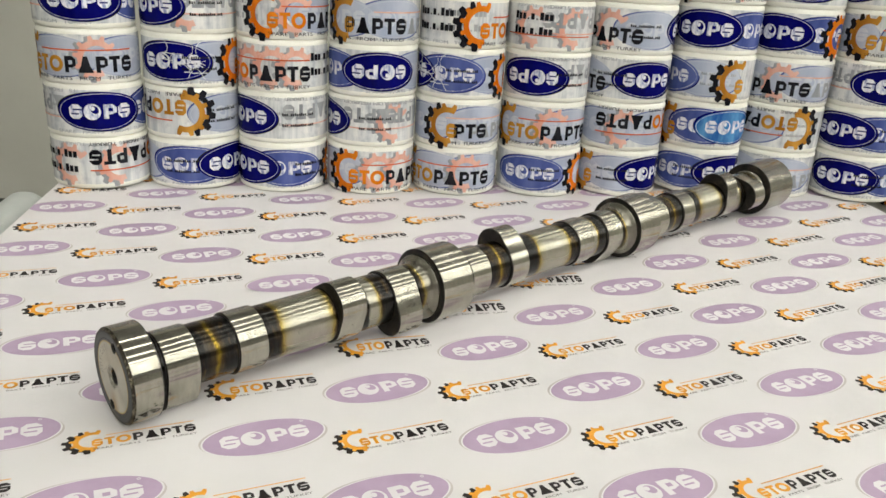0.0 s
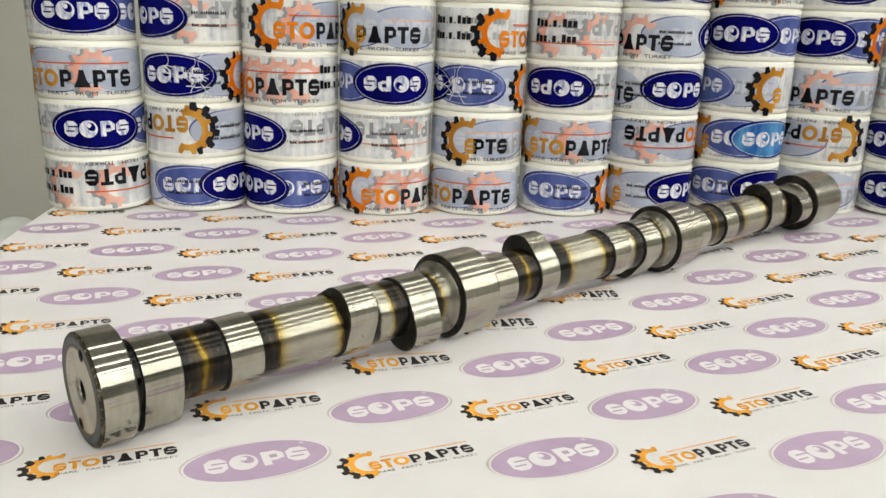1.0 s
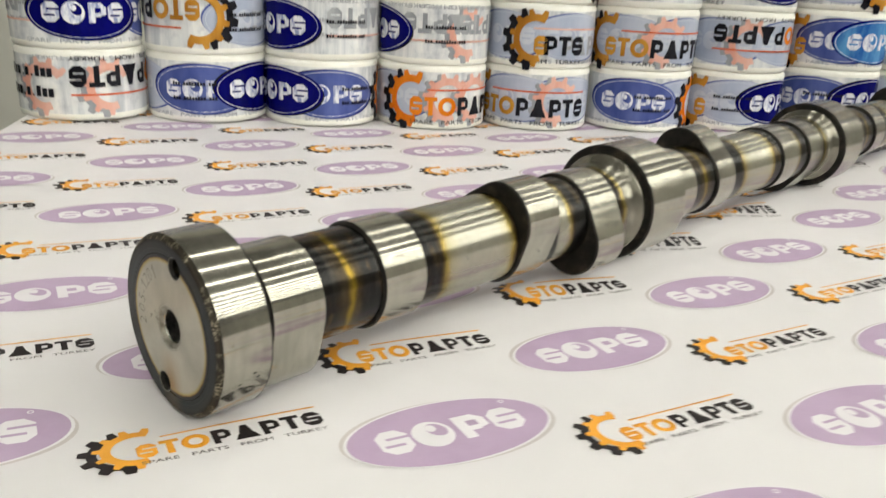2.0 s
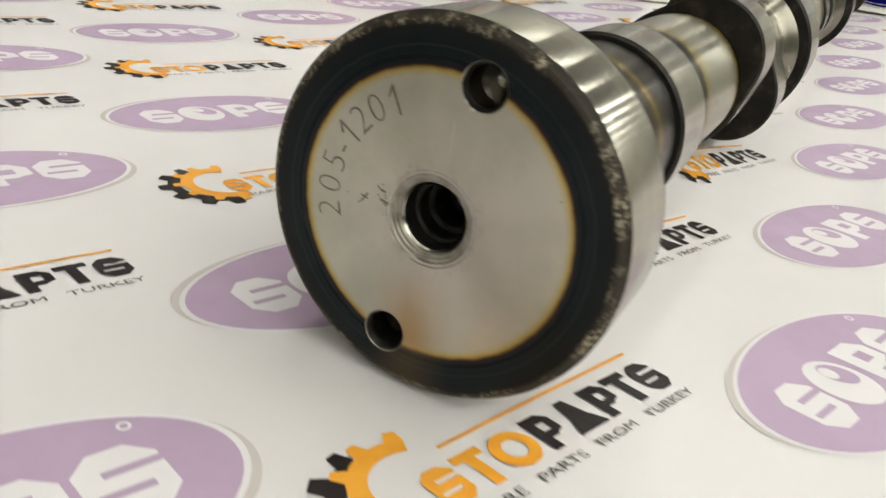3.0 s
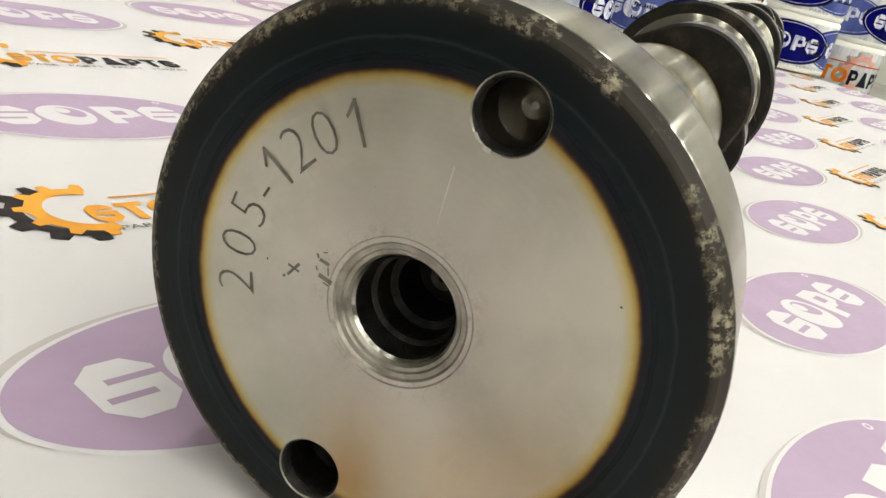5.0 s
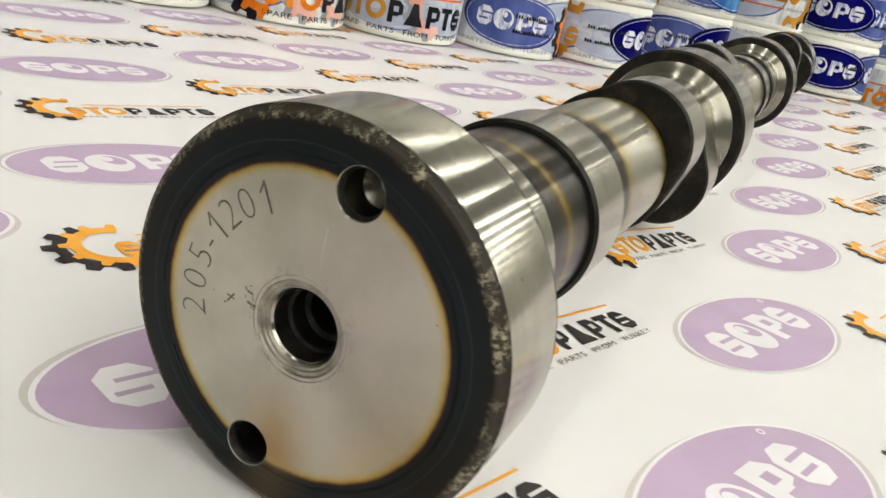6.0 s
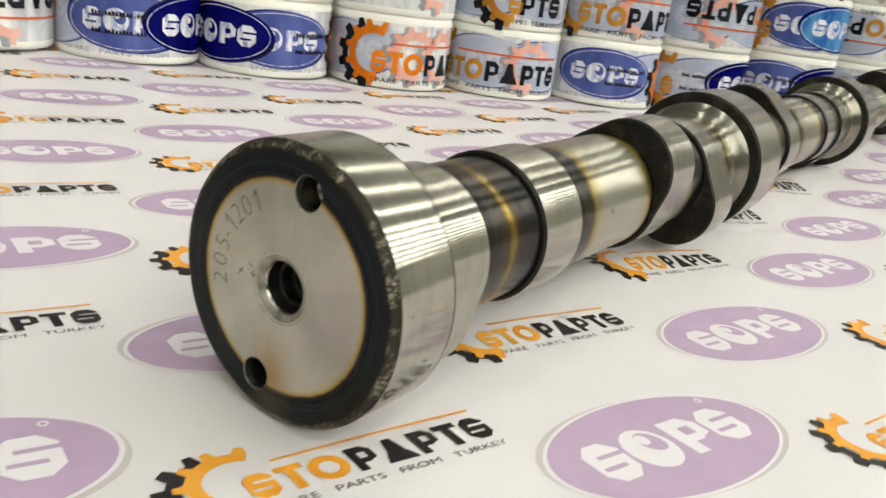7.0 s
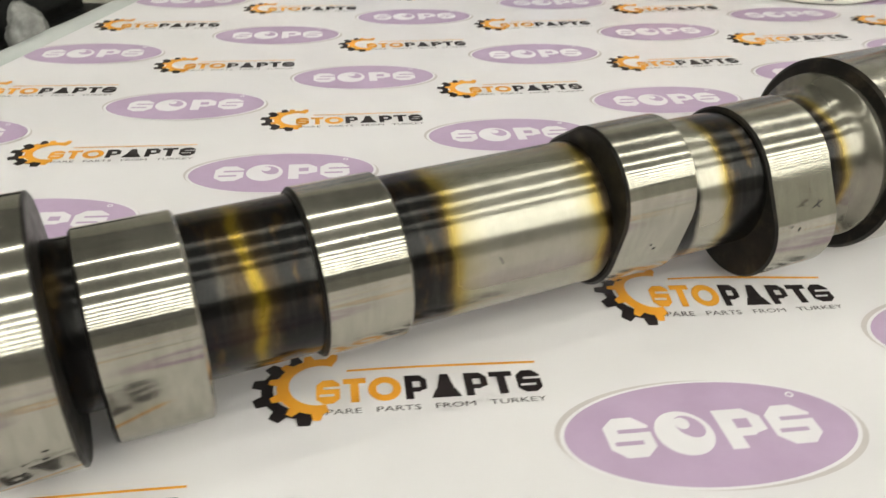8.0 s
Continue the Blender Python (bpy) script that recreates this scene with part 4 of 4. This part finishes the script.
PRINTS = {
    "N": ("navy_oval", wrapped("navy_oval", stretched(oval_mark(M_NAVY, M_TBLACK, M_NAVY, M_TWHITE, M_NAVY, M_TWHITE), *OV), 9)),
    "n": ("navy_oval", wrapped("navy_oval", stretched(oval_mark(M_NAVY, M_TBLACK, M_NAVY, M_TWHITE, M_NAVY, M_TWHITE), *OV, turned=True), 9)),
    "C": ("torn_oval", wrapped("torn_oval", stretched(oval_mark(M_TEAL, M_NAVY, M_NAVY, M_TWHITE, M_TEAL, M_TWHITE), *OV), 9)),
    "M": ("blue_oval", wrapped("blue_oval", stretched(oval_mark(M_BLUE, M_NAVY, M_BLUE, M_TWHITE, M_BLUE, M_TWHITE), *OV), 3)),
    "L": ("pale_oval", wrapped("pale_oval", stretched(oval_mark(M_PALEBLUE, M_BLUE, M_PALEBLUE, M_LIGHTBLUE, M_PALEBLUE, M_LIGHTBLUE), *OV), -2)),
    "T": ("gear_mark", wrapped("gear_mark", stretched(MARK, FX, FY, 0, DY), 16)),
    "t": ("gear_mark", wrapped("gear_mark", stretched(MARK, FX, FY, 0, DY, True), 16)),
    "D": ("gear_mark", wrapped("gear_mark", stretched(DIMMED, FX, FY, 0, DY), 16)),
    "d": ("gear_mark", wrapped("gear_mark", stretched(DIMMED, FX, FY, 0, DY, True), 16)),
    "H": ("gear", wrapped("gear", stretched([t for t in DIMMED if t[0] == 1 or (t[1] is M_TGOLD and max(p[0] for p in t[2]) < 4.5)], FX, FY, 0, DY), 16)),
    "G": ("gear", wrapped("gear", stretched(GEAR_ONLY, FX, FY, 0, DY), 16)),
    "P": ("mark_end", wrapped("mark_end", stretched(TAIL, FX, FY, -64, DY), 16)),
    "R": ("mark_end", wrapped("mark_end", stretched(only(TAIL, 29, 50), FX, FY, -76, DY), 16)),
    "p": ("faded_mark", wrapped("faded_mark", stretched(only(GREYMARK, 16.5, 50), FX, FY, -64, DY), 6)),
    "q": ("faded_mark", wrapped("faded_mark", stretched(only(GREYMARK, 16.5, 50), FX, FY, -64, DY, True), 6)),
    "g": ("pale_gear", wrapped("pale_gear", stretched(gear(0, M_TGREY, -1.6, -0.4, 6.3, 8.6, 10.4, 95, 290, 33) + gear(1, M_TPINK, 0, 0, 5.6, 8.3, 10.2, 30, 290, 33), 1.9, 1.9, 0, -1), 4)),
    "w": [("web_line", wrapped("web_line", web_row(M_TBLACK, 2.0, 1.35, 0.55, y, 16), 26)) for y in (3.6, -6.4)],
    "W": [("web_bar", wrapped("web_bar", [t], 26)) for t in web_bars(M_TBLACK, 5.6, 3.5, 0.9, (8.2, -5.0), 9)],
    "v": [("faded_web_bar", wrapped("faded_web_bar", [t], 5)) for t in web_bars(M_TGREY, 4.8, 3.2, 0.9, (8.6, -4.4), 9)],
    "u": [("faded_web_line", wrapped("faded_web_line", web_row(M_TGREY, 2.0, 1.35, 0.55, y, 18), 5)) for y in (4.6, -5.4)],
    "e": ("edge_wording", wrapped("edge_wording", [(0, M_TGREY, q) for q in fitted(TAGLINE, -46, 46, -19.4, -16.6)], -3)),
    "E": ("edge_wording", wrapped("edge_wording", [(0, M_TGREY, [(-x, -y) for x, y in q]) for q in fitted(TAGLINE, -46, 46, -19.4, -16.6)], -3)),
    "r": ("red_rule", wrapped("red_rule", slab(0, M_TRED, -46, 46, -9.0, -8.0), 7)),
    "x": ("torn_film", wrapped("torn_film", creases(5), 22)),
}
BODY, CORE = roll_body(), roll_core()
# per column, from the bottom: print and its distance round the roll in mm
STACKS = [
    ["t82 W-40 g15 g-28 E10", "N3 M62 q-45 u-35 e10", "D-56 g5 L-30 L33", "N-4 M56 q-40 e-40", "T-20 L30"],
    ["M-7 N38 w-12 L-62 e0", "d-8 L32 w28 u50", "N-18 L24 w8 T50 x-6 e30", "N-40 w16 q20 g0 E10", "M0 q50"],
    ["N-40 M2 w26 T66 e30", "N-42 w14 q28 u-10 E20", "T-67 g-34 g-10 g12 W46", "T-12 g12 v-40 L40", "N10 M-50"],
    ["T-19 g8 g32 L-40", "n-58 q0 w4 g22 q42 E0", "n7 M-45 L50 e40", "L-35 H-27 P2 p52 L20 e-30", "w0 M50"],
    ["D-54 L-22 L24 g12", "H-8 R14 p42 L-36 L24 e10", "M-12 L34 w2 G56 N-62 x-30", "W-28 v4 T18 e-30", "T-70 g5"],
    ["M-8 w8 L36 G55 e-20", "D-34 g12 L-20 L32", "n-14 w25 q24 E30 u0", "W-16 q22 r0 g-15 g25 E10", "N20 M-40"],
    ["H-31 N38 w-2 L2 L-50 e0", "t68 g4 L-20 L40", "N24 R-36 w-14 u-20 L-50 E-10", "P-17 w14 g-20 N75 L20", "M-10 N40"],
    ["M-14 N36 w-5 e-30", "H-34 M2 C31 L-60 e0", "M-46 L-4 H29 u10 e10", "N-10 M40 N-74 e-40", "T-30 g20"],
    ["w-10 L14 L-40 p40 E0", "d18 L-30 w-40 u20", "P-4 g-5 p46 L-40 L30", "N-18 M30 G52 e20", "N5 q50"],
    ["N-9 w18 M44 e-20", "N-21 M22 w34 e20", "N18 q-22 u-40 e-30", "D-12 L36 L-40", "M20 N-40"],
    ["T-30 g15", "M-20 N35", "T-60 g0", "N-10 M50", "T-40 q30"],
]
COLUMNS = [(-0.1512, 0.4270), (-0.0681, 0.4413), (0.0164, 0.4447), (0.1018, 0.4456), (0.1880, 0.4512), (0.2754, 0.4526),
           (0.3599, 0.4560), (0.4468, 0.4550), (0.5315, 0.4540), (0.6135, 0.4325), (0.6985, 0.4310)]
rng = random.Random(7)
for c, column in enumerate(STACKS):
    x, y = COLUMNS[c]
    z = sheet_z(x, y) + 0.0008 if c < 10 else -0.0034
    lean_x = rng.uniform(-0.0004, 0.0004) - (0.0010 if c == 0 else 0)
    for r, spec in enumerate(column):
        turn = -math.atan2(x - 0.07, y + 0.33)
        m = pose(x + lean_x * r + rng.uniform(-0.0004, 0.0004), y + rng.uniform(-0.0006, 0.0006), z + r * (RH + 0.0002), 0, 0, 0)
        root = empty("tape_roll", m, "packing tape roll printed with " + ("navy ovals" if "N" in spec or "n" in spec else "orange gear marks" if set("TtGDdH") & set(spec) else "faded blue marks") + " in a stack", "tape roll", "stacked tape rolls")
        spin = rng.uniform(0, 6)
        tape = part("wound_tape", BODY, root)
        tape.rotation_euler = (0, 0, spin)
        part("core", CORE, root)
        for item in spec.split():
            kinds = PRINTS[item[0]]
            for name, me in kinds if isinstance(kinds, list) else [kinds]:
                part(name, me, tape).rotation_euler = (0, 0, turn + float(item[1:]) / 1000 / RR - spin)

# ---------------------------------------------------------------- beside the table
def bench():
    root = empty("low_bench", pose(0, 0, 0), "black bench set against the work table", "bench")
    bd = Build(); box(bd, (-0.90, -0.60, -0.066), (-0.1945, 0.50, -0.036), M_BENCH, 0.004)
    part("bench_top", bd.mesh("bench_top"), root)
    bd = Build(); box(bd, (-0.025, -0.025, -0.80), (0.025, 0.025, -0.066), M_BENCH, 0.003)
    me = bd.mesh("leg")
    for x, y in ((-0.85, -0.55), (-0.24, -0.55), (-0.85, 0.45), (-0.24, 0.45)):
        part("leg", me, root).location = (x, y, 0)


def film_roll():
    """A rolled-up film: long, soft, with a rounded end."""
    bd = Build()
    n, r, x, z = 40, 0.0215, -0.2162, -0.0215
    ys = [-0.42 + 0.02 * k for k in range(42)]
    rings = [(y, 1.0) for y in ys] + [(0.40 + 0.022 * math.sin(a), math.cos(a)) for a in [radians(d) for d in range(10, 91, 10)]]
    for y, k in rings:
        for i in range(n):
            a = 2 * math.pi * i / n
            w = 1 + 0.03 * noise.noise(Vector((math.cos(a) * 1.5, math.sin(a) * 1.5, y * 14))) + 0.035 * noise.noise(Vector((math.cos(a) * 3, math.sin(a) * 3, y * 45)))
            rr = max(1e-4, r * k * w)
            bd.v.append((x + rr * math.cos(a), y, max(-0.0358, z + rr * math.sin(a))))
    sl = bd.slot(M_BAG)
    for j in range(len(rings) - 1):
        for i in range(n):
            bd.f.append((j * n + i, j * n + (i + 1) % n, (j + 1) * n + (i + 1) % n, (j + 1) * n + i)); bd.m.append(sl)
    bd.f.append(tuple(reversed(range(n)))); bd.m.append(sl)
    return tagged(new("film_roll", bd.mesh("film_roll", True, radians(60))), "rolled white plastic film lying along the table edge", "film roll")


def black_case():
    root = empty("equipment_case", pose(0, 0, 0), "black equipment case standing on the black bench", "case")
    bd = Build(); box(bd, (-0.80, 0.24, -0.0359), (-0.312, 0.495, 0.030), M_BENCH, 0.012)
    part("case_body", bd.mesh("case_body", True, radians(40)), root)
    bd = Build(); box(bd, (-0.805, 0.235, 0.0305), (-0.308, 0.499, 0.062), M_BENCH, 0.012)
    part("lid", bd.mesh("lid", True, radians(40)), root)


def bag(name, cx, cy, z0, rx, ry, h, label):
    bm = bmesh.new()
    bmesh.ops.create_icosphere(bm, subdivisions=4, radius=1.0)
    for v in bm.verts:
        p = v.co.copy()
        k = 1 + 0.30 * noise.noise(p * 1.7 + Vector((cx * 9, cy * 9, 0))) + 0.18 * abs(noise.noise(p * 4.0))
        v.co = (cx + p.x * k * rx, cy + p.y * k * ry, max(z0, z0 + h * 0.5 * (0.7 + p.z * k)))
    for f in bm.faces:
        f.smooth = True
    me = bpy.data.meshes.new(name); bm.to_mesh(me); bm.free()
    me.materials.append(M_RAG)
    return tagged(new(name, me), label, "cloth")


M_RAG = painted("grey_rag", (0.16, 0.16, 0.15), (0.42, 0.42, 0.40), 0.7, 60, 0.0008)
bench()
film_roll()
black_case()
bag("crumpled_cloth", -0.283, 0.360, -0.036, 0.011, 0.013, 0.036, "crumpled grey cloth lying on the black bench")
